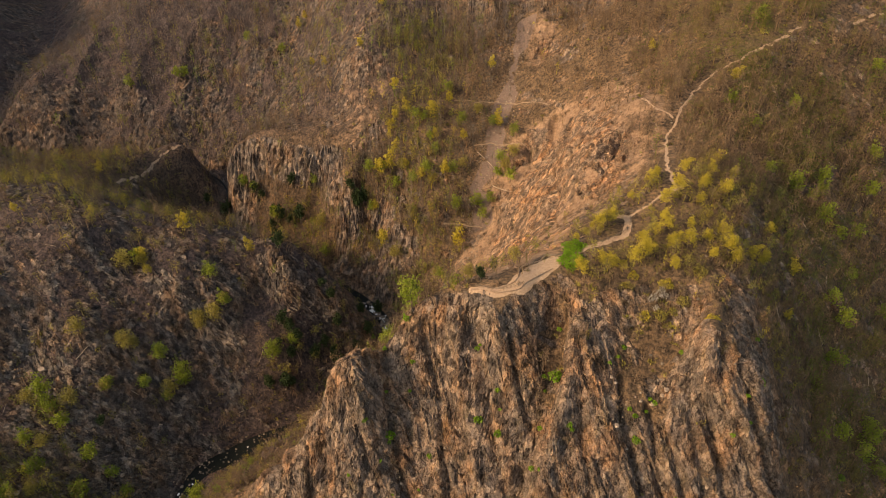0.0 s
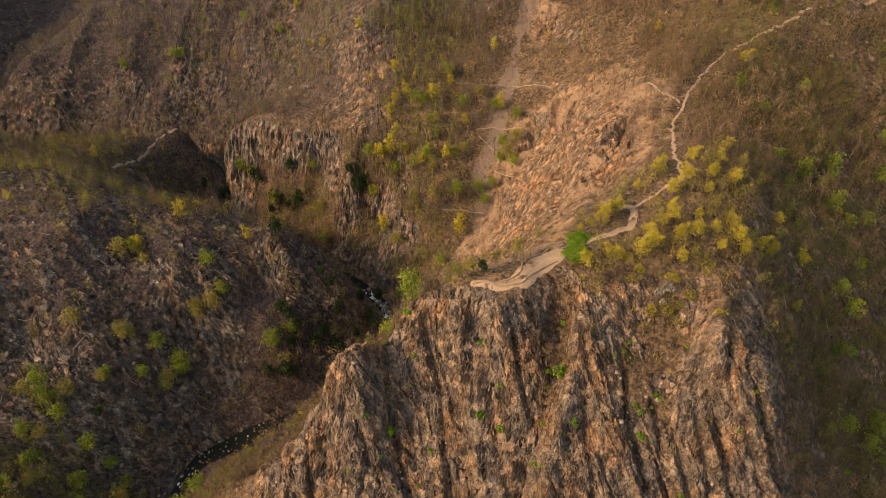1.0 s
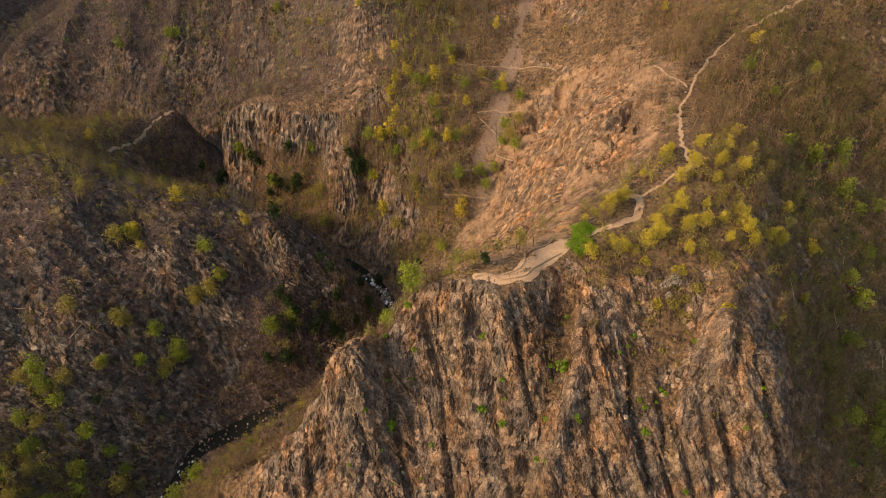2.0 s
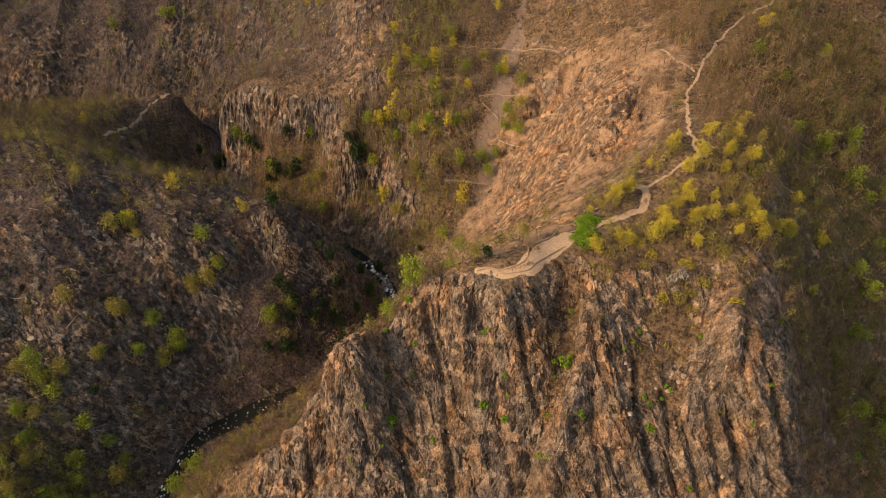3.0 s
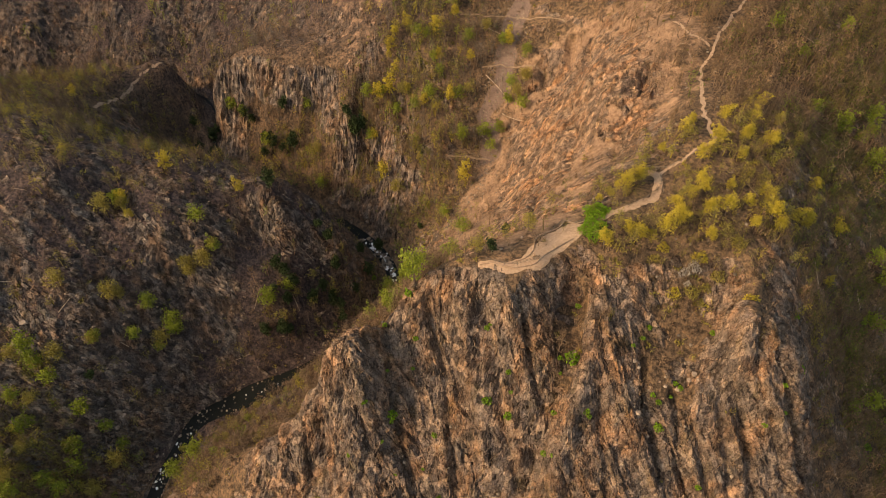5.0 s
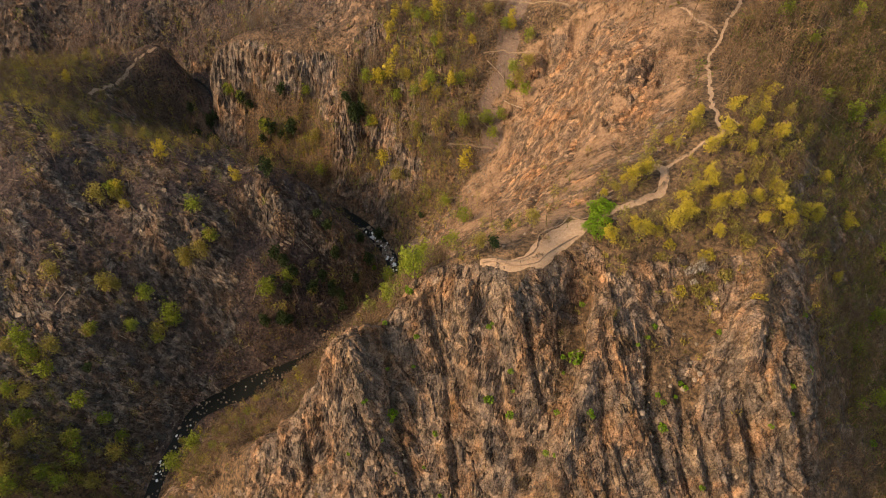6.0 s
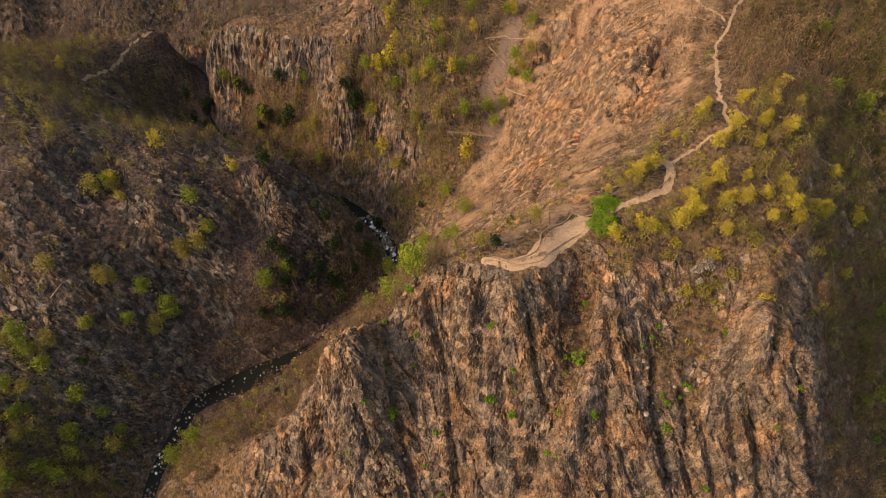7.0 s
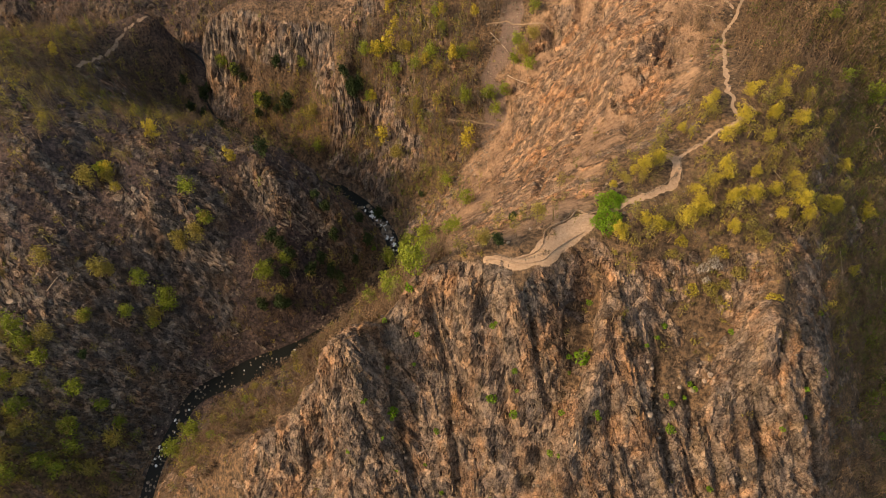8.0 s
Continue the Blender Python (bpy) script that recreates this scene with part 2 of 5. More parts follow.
BLOSSOM = plain("pale_blossom_twigs", [(0.3, (0.25, 0.225, 0.185)), (0.7, (0.40, 0.36, 0.30))], 0.8, tint=False)
STONE = plain("river_stone", [(0.3, (0.11, 0.095, 0.075)), (0.7, (0.27, 0.22, 0.17))], 0.7)
FOAM = plain("white_water", [(0.3, (0.62, 0.62, 0.58)), (0.7, (0.82, 0.82, 0.78))], 1.5, 0.5, False)
WALLING = plain("tan_walling_stone", [(0.3, (0.26, 0.18, 0.12)), (0.7, (0.46, 0.33, 0.23))], 1.2, tint=False)
PALE_STONE = plain("pale_boulder_stone", [(0.3, (0.20, 0.155, 0.115)), (0.7, (0.40, 0.315, 0.235))], 0.9, tint=False)
DEADWOOD = plain("bleached_wood", [(0.3, (0.25, 0.19, 0.135)), (0.7, (0.43, 0.34, 0.25))], 1.0, tint=False)
TRODDEN = plain("trodden_earth", [(0.3, (0.19, 0.132, 0.086)), (0.7, (0.32, 0.228, 0.152))], 0.8, tint=False)
RAIL = plain("weathered_rail_wood", [(0.3, (0.10, 0.082, 0.062)), (0.7, (0.21, 0.17, 0.13))], 2.0, tint=False)


# ---- arithmetic of uneven ground ----
def scatter01(i, j, k, seed):
    h = (i * 374761393 + j * 668265263 + k * 2147483647 + seed * 974711) & 0xFFFFFFFF
    h = ((h ^ (h >> 13)) * 1274126177) & 0xFFFFFFFF
    h = ((h ^ (h >> 16)) * 2246822519) & 0xFFFFFFFF
    return ((h ^ (h >> 15)) & 0xFFFF) / 65535.0


def value_noise(x, y, z, seed=0):
    """Smooth noise from -1 to 1 over arrays."""
    i, j, k = (np.floor(v).astype(np.int64) for v in (x, y, z))
    u, v, w = x - i, y - j, z - k
    u, v, w = (f * f * (3 - 2 * f) for f in (u, v, w))
    out = 0
    for a in (0, 1):
        for b in (0, 1):
            for c in (0, 1):
                out = out + scatter01(i + a, j + b, k + c, seed) * (u if a else 1 - u) * (v if b else 1 - v) * (w if c else 1 - w)
    return out * 2 - 1


def fractal(x, y, z, octaves=4, seed=0, gain=0.5):
    out, amp, total = 0, 1.0, 0.0
    for o in range(octaves):
        out = out + amp * value_noise(x * 2.03**o, y * 2.03**o, z * 2.03**o, seed + 17 * o)
        total, amp = total + amp, amp * gain
    return out / total


def fins(x, y, z, seed):
    """Sharp-edged fins and clefts, 0 to 1."""
    return 1 - np.abs(value_noise(x, y, z, seed))


def blocks(x, y, k, seed):
    """The blocks of a jointed rock in two directions, apart for each k: a random height for each block, a random tilt across it,
    and the nearness of its joints."""
    i, j, k = np.floor(x).astype(np.int64), np.floor(y).astype(np.int64), k.astype(np.int64)
    near, second, height, tilt = np.full(x.shape, 9.0), np.full(x.shape, 9.0), np.zeros(x.shape), np.zeros(x.shape)
    for a in (-1, 0, 1):
        for b in (-1, 0, 1):
            p, q = i + a, j + b
            dx, dy = x - p - scatter01(p, q, k, seed), y - q - scatter01(p, q, k, seed + 1)
            d = dx * dx + dy * dy
            first = d < near
            second = np.where(first, near, np.minimum(second, d))
            height = np.where(first, scatter01(p, q, k, seed + 3), height)
            tilt = np.where(first, (scatter01(p, q, k, seed + 4) - 0.5) * dx + 0.6 * (scatter01(p, q, k, seed + 5) - 0.5) * dy, tilt)
            near = np.where(first, d, near)
    return height, tilt, np.sqrt(second) - np.sqrt(near)


# ---- the lie of the land: crests, feet of slopes and the river, in metres ----
RIVER = [(-450, 780, 27), (-405, 680, 25), (-390, 640, 24.5), (-385, 580, 24), (-372, 510, 23), (-350, 450, 22), (-325, 412, 21), (-255, 406, 20), (-207, 410, 19), (-168, 408, 18),
         (-148, 384, 17.5), (-146, 350, 17), (-105, 307, 16), (-70, 293, 16),
         (-46, 275, 15), (-36, 264, 14.5), (-29, 253, 14), (-26, 240, 13), (-32, 224, 12), (-46, 208, 10.5), (-60, 197, 9.5), (-74, 189, 8), (-88, 183, 7),
         (-102, 177, 5), (-113, 171, 3.5), (-117, 160, 2), (-121, 148, 1), (-123, 138, 0), (-124, 112, -2),
         (-112, 60, -5), (-80, -60, -9), (-70, -300, -14)]
CREST = [(-116, 116, 4), (-104, 128, 20), (-87, 134.5, 42.5), (-69.5, 128.8, 59.5), (-65.5, 126.5, 64), (-58.5, 127.3, 74), (-48.4, 125.8, 84), (-40, 128, 104), (-34, 131, 118), (-30, 132.5, 124),
         (-24, 136, 124), (-15, 140, 122), (-10, 144, 128), (-5, 147, 133), (1, 146, 135), (8, 144.5, 138), (16, 145, 139),
         (25, 146, 140), (36, 153, 141), (50, 162, 142), (62, 171, 142), (76, 196, 146), (86, 222, 140), (94, 243, 135), (102, 257, 139),
         (121, 286, 142), (150, 305, 147), (177, 326, 152), (230, 380, 170)]
FACE = [(54, 145, 137), (65, 145, 135), (78, 147, 139), (70, 160, 143), (91, 161, 140), (41, 140, 134), (41, 131, 128), (48, 115, 112),
        (66, 123, 117), (63, 107, 99), (81, 116, 120), (90, 105, 99), (34, 106, 96), (29, 128, 119), (15, 115, 92), (-6, 129, 101),
        (-25, 117, 96)]
BUTTRESSES = [(-24, 128, 120), (-16, 121, 95), (-39, 130, 97), (-42, 119, 71), (-16, 134, 111), (-2, 139, 119), (6, 140, 131), (9, 131, 116),
              (16, 134, 133), (21, 123, 111), (26, 114, 102), (4, 122, 95), (31, 139, 126), (34, 125, 120), (43, 124, 121), (49, 133, 127),
              (56, 138, 128), (57, 128, 121), (73, 133, 125), (75, 131, 136), (78, 124, 132), (88, 117, 123), (74, 112, 112), (46, 107, 101)]
BEHIND_CREST = [(-70, 142, 44), (-56, 138, 60), (-44, 139, 78), (-37, 144, 86), (-30, 146, 97), (-22, 150, 97), (-15, 157, 103), (-7, 162, 112), (4, 161, 125)]
FACE_FOOT = [(-60, 100, 45), (-40, 92, 52), (0, 92, 60), (40, 88, 66), (80, 88, 74), (110, 92, 68), (0, 55, 5), (80, 50, 8), (150, 60, -5),
             (-60, 60, 5), (60, 0, -10), (200, 0, -10), (0, -200, 40), (200, -200, 80)]
EAST_SIDE = [(106, 118, 93), (111, 150, 110), (136, 155, 86), (142, 133, 64), (120, 172, 119), (149, 183, 104), (136, 222, 123),
             (114, 195, 133), (100, 204, 146), (153, 245, 126), (190, 290, 123), (179, 295, 128), (200, 309, 136), (134, 282, 143),
             (125, 259, 138), (200, 230, 90), (180, 140, 40), (230, 170, 30), (260, 300, 110), (230, 60, -5), (330, 180, 60), (420, 250, 150)]
FLANK_RIBS = [(60, 243, 125), (66, 246, 129), (68, 234, 127), (79, 240, 131), (55, 225.7, 115.7), (65.3, 220.8, 120), (57, 322, 98), (47, 312, 83), (29, 254.8, 65), (23, 295, 59.5), (52, 258, 104), (60, 268, 117)]
WEST_SIDE = [(47, 238, 98), (66, 231, 126), (60, 322, 99), (50, 312, 83), (90, 273, 139), (81, 318, 119), (82, 374, 132), (118, 347, 142),
             (113, 342, 133), (63, 391, 110), (77, 402, 120), (28, 227, 78), (34, 228, 88), (4, 229, 60), (-5, 252, 41), (-12, 205, 60),
             (-18, 175, 88), (20, 185, 108), (-40, 175, 60), (-73, 162, 38), (-90, 146, 32), (-85, 173, 9), (-78, 177, 10), (-95, 168, 8), (-80, 166, 20), (40, 200, 118), (128, 368, 146), (64, 196, 138), (52, 180, 138)]
GULLY = [(-18, 262, 24), (-4, 258, 36), (11, 266, 50), (24, 290, 56), (18, 309, 68), (27, 319, 78), (34, 345, 90), (42, 375, 102), (55, 420, 122)]
FAR_CLIFF = [(-133, 361, 63), (-128, 361, 67), (-110, 356, 69), (-92, 351, 70), (-72, 347, 74), (-52, 342, 78), (-30, 332, 75), (-21, 323, 71),
             (-27, 297, 52), (-14, 280, 42), (-18, 302, 58), (-37, 323, 64), (-47, 319, 57), (-76, 335, 45), (-112, 351.5, 45), (-128, 353.5, 42), (-41, 295, 35)]
FAR_RIBS = [(-57.6, 317, 59), (-58, 326, 66), (-141, 359, 44), (-136, 360, 58)]
FAR_FOOT = [(-140, 350, 26), (-128, 340, 27), (-94, 321, 29), (-75, 312, 31), (-53, 304, 34), (-40, 296, 34), (-27, 270, 24), (-2, 299, 63), (-9, 337, 84)]
FAR_SLOPE = [(-15, 372, 95), (-1, 395, 103), (-63, 372, 80), (-86, 381, 73), (-109, 368, 74), (-50, 400, 108), (-52, 416, 110), (18, 429, 118), (0, 500, 140), (-45, 450, 122),
             (-60, 500, 138), (-70, 570, 165), (100, 480, 160), (-158, 483, 64), (-202, 476, 60), (-231, 458, 60), (-250, 441, 36), (-283, 428, 44), (-185, 432, 32), (-235, 427, 38),
             (-180, 530, 86), (-225, 510, 75), (-215, 560, 88), (-190, 620, 112), (-348, 480, 30), (-345, 540, 34), (-330, 600, 42), (-310, 660, 60),
             (-520, 600, 150), (-520, 520, 155), (-560, 720, 150), (-60, 650, 190), (120, 640, 205)]
SIDE_VALLEY = [(-146, 400, 24), (-132, 424, 44), (-112, 450, 64), (-108, 480, 76), (-122, 530, 88), (-140, 620, 118)]
WEST_RIDGE = [(-325, 425, 44), (-312, 449, 62), (-296, 500, 70), (-280, 536, 79), (-262, 571, 89), (-235, 640, 116)]
SPUR = [(-159, 362, 20), (-171, 388, 47), (-175, 385, 54), (-182, 377, 52), (-188, 370, 49.5), (-193, 350, 51), (-195, 337, 54), (-204, 325, 66), (-216, 305, 80), (-250, 280, 95),
        (-216, 366, 57), (-208, 412, 38.5), (-230, 356.5, 60), (-204, 338, 63), (-180, 361, 32), (-152, 363, 28), (-168, 409, 22), (-164, 356, 14), (-262, 345, 66), (-201, 374, 55), (-188, 381, 54), (-190, 394, 45), (-203, 352, 58), (-184, 400, 41)]
WEST_HILL = [(-189, 271, 96), (-155.7, 198.5, 69), (-177, 190, 62), (-134, 237, 81), (-90, 266, 63), (-54, 247.6, 48), (-182, 262, 94), (-162, 234, 95), (-142, 254, 87), (-123, 277, 68), (-153, 219, 76), (-120, 221, 69), (-103, 221, 56), (-75, 242, 67), (-92, 262, 70), (-62, 243, 51), (-52, 250, 40), (-76, 215, 34)]
WEST_FOOT = [(-91, 205, 26), (-132, 201, 48), (-135, 184, 38), (-159, 181, 52), (-145, 171, 36), (-162, 149, 35), (-143, 153, 18), (-190, 200, 84), (-200, 160, 60), (-230, 220, 98), (-150, 110, 16), (-220, 100, 56), (-300, 200, 112), (-300, 60, 84), (-160, 0, 40), (-300, -150, 140), (-300, 310, 120), (-100, 290, 42)]
WEST_NOSE = [(-117, 215, 48), (-138, 236, 74), (-85, 239, 53), (-83, 248, 74), (-72, 245, 61), (-63, 232, 36), (-56, 250, 44), (-50, 258, 36), (-101, 274, 65),
             (-80, 264, 64), (-64, 262, 52), (-102, 212, 35)]
RIM = [(-700, 700, 190), (-300, 800, 200), (100, 850, 250), (500, 700, 240), (600, 300, 190), (600, 0, 160), (500, -400, 180), (0, -600, 150),
       (-500, -500, 190), (-700, -50, 210), (-600, 350, 180), (-480, 440, 150), (300, 480, 190)]


def densify(line, step):
    """Points along a line at about even steps."""
    out = []
    for a, b in zip(line, line[1:]):
        a, b = np.array(a, float), np.array(b, float)
        n = max(1, int(np.linalg.norm(b[:2] - a[:2]) / step))
        out += [a + (b - a) * k / n for k in range(n)]
    return out + [np.array(line[-1], float)]


def land_fit():
    pts = densify(RIVER, 14) + densify(CREST, 9) + densify(GULLY, 12) + densify(FAR_CLIFF[:8], 8) + densify(SPUR[1:10], 12) + densify(SIDE_VALLEY, 14) + densify(WEST_RIDGE, 14)
    for some in (FACE, BEHIND_CREST, BUTTRESSES, WEST_NOSE, FACE_FOOT, EAST_SIDE, FLANK_RIBS, WEST_SIDE, FAR_CLIFF[8:], FAR_RIBS, FAR_FOOT, FAR_SLOPE, [SPUR[0]] + SPUR[10:], WEST_HILL, WEST_FOOT, RIM):
        pts += [np.array(p, float) for p in some]
    p = np.array(pts)
    n = len(p)
    d = np.hypot(p[:, None, 0] - p[None, :, 0], p[:, None, 1] - p[None, :, 1])
    a = np.zeros((n + 3, n + 3))
    a[:n, :n] = -np.sqrt(d * d + 4.0)
    a[:n, :n] += np.eye(n) * 0.35
    a[:n, n:] = np.c_[np.ones(n), p[:, :2] / 100]
    a[n:, :n] = a[:n, n:].T
    return p[:, :2], np.linalg.solve(a, np.r_[p[:, 2], 0, 0, 0])


LAND_AT, LAND_W = land_fit()


def land(x, y):
    """The smooth height of the land under arrays x, y."""
    x, y = np.asarray(x, float), np.asarray(y, float)
    out = np.empty(x.size)
    fx, fy = x.ravel(), y.ravel()
    for i in range(0, x.size, 20000):
        s = slice(i, i + 20000)
        d = np.sqrt((fx[s, None] - LAND_AT[:, 0]) ** 2 + (fy[s, None] - LAND_AT[:, 1]) ** 2 + 4.0)
        out[s] = -d @ LAND_W[:-3] + LAND_W[-3] + (LAND_W[-2] * fx[s] + LAND_W[-1] * fy[s]) / 100
    return out.reshape(x.shape)


def along(line, x, y):
    """Distance from a plan line, and the height of the line at the nearest place."""
    x, y = np.asarray(x, float), np.asarray(y, float)
    best, height = np.full(x.shape, 1e9), np.zeros(x.shape)
    for a, b in zip(line, line[1:]):
        ux, uy = b[0] - a[0], b[1] - a[1]
        f = np.clip(((x - a[0]) * ux + (y - a[1]) * uy) / (ux * ux + uy * uy), 0, 1)
        d = np.hypot(x - a[0] - f * ux, y - a[1] - f * uy)
        near = d < best
        best = np.where(near, d, best)
        height = np.where(near, a[2] + f * (b[2] - a[2]), height)
    return best, height


def step(lo, hi, v):
    f = np.clip((v - lo) / (hi - lo), 0, 1)
    return f * f * (3 - 2 * f)


def smooth_line(line, rounds=2):
    """A line with its corners rounded off."""
    for _ in range(rounds):
        pts = [line[0]]
        for a, b in zip(line, line[1:]):
            pts += [tuple(0.75 * u + 0.25 * v for u, v in zip(a, b)), tuple(0.25 * u + 0.75 * v for u, v in zip(a, b))]
        line = pts + [line[-1]]
    return line


RIVER_LINE = smooth_line(RIVER)


def river_half(x, y):
    """Half the river's width: a wide pool below the bend, narrow rapids above it."""
    return 3.6 - 1.1 * (1 - step(160, 174, y)) - 0.8 * step(205, 235, y) - 1.4 * step(285, 305, y) + 2.2 * np.exp(-(((x + 86) / 15) ** 2 + ((y - 184) / 12) ** 2))


def ground(x, y):
    """The height of the land with the river's bed cut into it."""
    h = land(x, y)
    d, z = along(RIVER_LINE, x, y)
    half = river_half(x, y)
    bed = z - 1.2 + 2.0 * step(half - 1.2, half + 1.6, d)
    return np.where(d < 11, np.where(h > bed, bed + (h - bed) * step(half - 1, 11, d), bed * (1 - step(5, 11, d)) + h * step(5, 11, d)), h)


# ---- the ground, one sheet to the horizon ----
def spaced(*runs):
    """Grid lines in runs of (start, end, step)."""
    out = []
    for a, b, s in runs:
        out += list(np.arange(a, b - 0.3 * s, s))
    return np.array(out + [runs[-1][1]])


GX = np.r_[-2600, -1900, -1400, -1050, spaced((-800, -480, 20), (-480, -250, 3.2), (-250, -75, 1.25), (-75, -62, 0.6), (-62, 102, 0.41), (102, 112, 0.6), (112, 165, 1.2), (165, 250, 2.6), (250, 600, 14)), 800, 1100, 1600, 2600]
GY = np.r_[-2600, -1600, -1000, -600, spaced((-300, 40, 17), (40, 84, 4.0), (84, 94, 0.6), (94, 152, 0.32), (152, 180, 0.65), (180, 300, 1.0), (300, 430, 1.6), (430, 620, 3.0), (620, 900, 12)), 1100, 1500, 2100, 2800]
XX, YY = np.meshgrid(GX, GY)

TRAIL = [[(8.8, 146.1), (14.8, 144.3), (17.6, 143.9), (22.5, 145.2), (29.3, 150), (33.9, 152.9), (38, 157.4), (44.7, 162.6), (52.3, 164.4), (58.8, 167.2), (62.6, 173.4), (62.2, 178), (60.2, 180.2)],
         [(62.5, 177.4), (67.6, 180.2), (77.4, 186.4), (81.6, 189.7), (81.8, 187.7), (79.9, 194.6), (85.8, 216.5), (94.3, 244.1), (100.4, 253.6), (105.2, 263.3), (117.5, 280.1), (130.4, 293.6), (146.6, 303.5), (167.7, 317.4), (182.8, 328.8)],
         [(99.8, 256.4), (95.1, 265), (90.5, 273.8)],
         [(212.9, 335.5), (224.9, 343.1), (234.9, 348)],
         [(-196, 335), (-193.5, 350), (-188.5, 369), (-182.5, 377), (-175.5, 385)]]
THIN_TRAIL = [[(8, 367.2), (19.9, 364.3), (33.3, 361.4), (48.9, 351.1), (60.7, 338.7)],
              [(18.3, 333), (28.6, 332.1), (38, 327.4), (47.5, 322)],
              [(0.4, 291), (11.7, 290.8), (22.6, 289.4)],
              [(95, 350.1), (97.4, 331.3), (94.5, 312.1)]]


def winding(line, seed):
    """A plan line that wanders a little, as feet do."""
    pts = densify([(x, y, 0) for x, y in line], 2.5)
    off = np.random.default_rng(seed).normal(0, 0.45, (len(pts), 2))
    return smooth_line([(p[0] + o[0], p[1] + o[1], 0) for p, o in zip(pts, off)], 1)


TRAILS = [winding(line, 900 + n) for n, line in enumerate(TRAIL)]
THIN_TRAILS = [winding(line, 950 + n) for n, line in enumerate(THIN_TRAIL)]


def main_trail_gap(x, y):
    """Distance from the nearest of the trodden trails."""
    return np.min([along(line, x, y)[0] for line in TRAILS], axis=0)


def trail_gap(x, y):
    """Distance from the nearest trail; the narrow ones count from nearer by."""
    return np.minimum(main_trail_gap(x, y), 1.15 * np.min([along(line, x, y)[0] for line in THIN_TRAILS], axis=0))



# clefts of the near cliff (and ribs, with a depth below nothing): plan line, depth, half width
WEST_CLEFTS = [([(35.1, 140.7), (33.7, 135.3), (32.2, 129.3), (30.1, 122.9), (27.6, 118.2), (24.4, 113.9), (21.3, 105.2)], 4.5, 3.2),
               ([(52.8, 126.4), (52.1, 119.6), (54, 113.5), (57.6, 104.7)], 2.6, 1.1),
               ([(73.1, 118.7), (75.7, 113.7), (78.5, 108.1), (82, 101.7)], 3, 1.3),
               ([(-30.2, 123.3), (-24.5, 119.8), (-23.6, 115.5), (-25.8, 110.9)], 2.4, 1.1),
               ([(6, 140.3), (9.7, 133.6), (13, 125.6), (15.8, 116.2), (18.3, 105.7)], 2.6, 1.3),
               ([(-5.8, 141.4), (-2.1, 133), (0.2, 120.7), (1.8, 107.6)], 2.2, 1.2)]
MIDDLE_CLEFTS = [([(84.5, 131.7), (84.8, 121), (90.3, 112.1), (97.2, 104.4)], 2.8, 1.3),
                 ([(18.4, 137.5), (21, 130.8), (23.1, 123.9), (24.8, 118.8)], 2.2, 1),
                 ([(-16.8, 132.1), (-15.6, 124), (-12.8, 115.8), (-10.5, 107.8)], 2, 1.1),
                 ([(40.4, 119.4), (40.3, 111.5), (43.5, 103.6)], 2.2, 1.1),
                 ([(65.6, 113.4), (68, 107.2), (70, 102.1)], 2, 1),
                 ([(60.1, 120.2), (62.2, 110.7), (64.8, 102.5)], 2.4, 1.2),
                 ([(70, 122.9), (72, 112.3), (75.5, 102.7)], 2.4, 1.1),
                 ([(79.1, 125.4), (78.3, 121.1), (80.3, 116.8)], 2.4, 1)]
EAST_CLEFTS = [([(82.9, 113.2), (86.5, 108.2), (91.7, 102.4)], 2.2, 1),
               ([(-54.9, 136.7), (-46.4, 120.6), (-44.5, 112.3)], -2.2, 2),
               ([(-40.2, 122.5), (-39.1, 117.1), (-37.3, 110.2)], 2.4, 1.4),
               ([(39.6, 137), (37.4, 128), (34.9, 120), (31.6, 112.5), (29.9, 104.8)], -2.6, 2.2),
               ([(82.3, 143.4), (75.6, 130.3), (75.5, 124.2), (81.2, 116.7), (87.9, 108.3), (92.8, 103.6)], -2.2, 2.4),
               ([(47.4, 141.4), (46.7, 132.4), (48.9, 125.9)], -1.8, 3),
               ([(2.4, 143.2), (6.1, 135.6), (7.9, 127.1), (10.5, 117.1)], -1.6, 1.8)]
FAR_CLEFTS = [([(-43.8, 336.6), (-45.5, 326.9), (-48.3, 316.4), (-43.1, 300.4)], 4.5, 3),
              ([(-27.1, 322.5), (-22.5, 311.3), (-19.4, 297.4)], 3, 2),
              ([(-102.6, 352.3), (-100.1, 347.6)], 2.5, 1.5),
              ([(-75.9, 345.9), (-75.3, 340.9)], 2.5, 1.5),
              ([(52.3, 266.3), (49.9, 241.7), (44.7, 220.1)], 3.2, 1.4),
              ([(62.2, 326.6), (58.9, 314)], 3.5, 2),
              ([(69.9, 274.8), (66.3, 266.1)], 3, 1.6)]
FLANK_CLEFTS = [([(35.7, 226.2), (28.9, 197.2)], 2.6, 1.4),
                ([(47.6, 323.5), (49.3, 312.9)], 2.6, 1.4),
                ([(60.2, 216.4), (56.3, 203.8)], 2.4, 1.4),
                ([(68, 313.5), (64.7, 300.8)], 2.4, 1.3),
                ([(29.3, 236.4), (26.1, 221)], 2.2, 1.2),
                ([(77.5, 253), (72.1, 237.5)], 2, 1.3)]
CLEFTS = WEST_CLEFTS + MIDDLE_CLEFTS + EAST_CLEFTS + FAR_CLEFTS + FLANK_CLEFTS


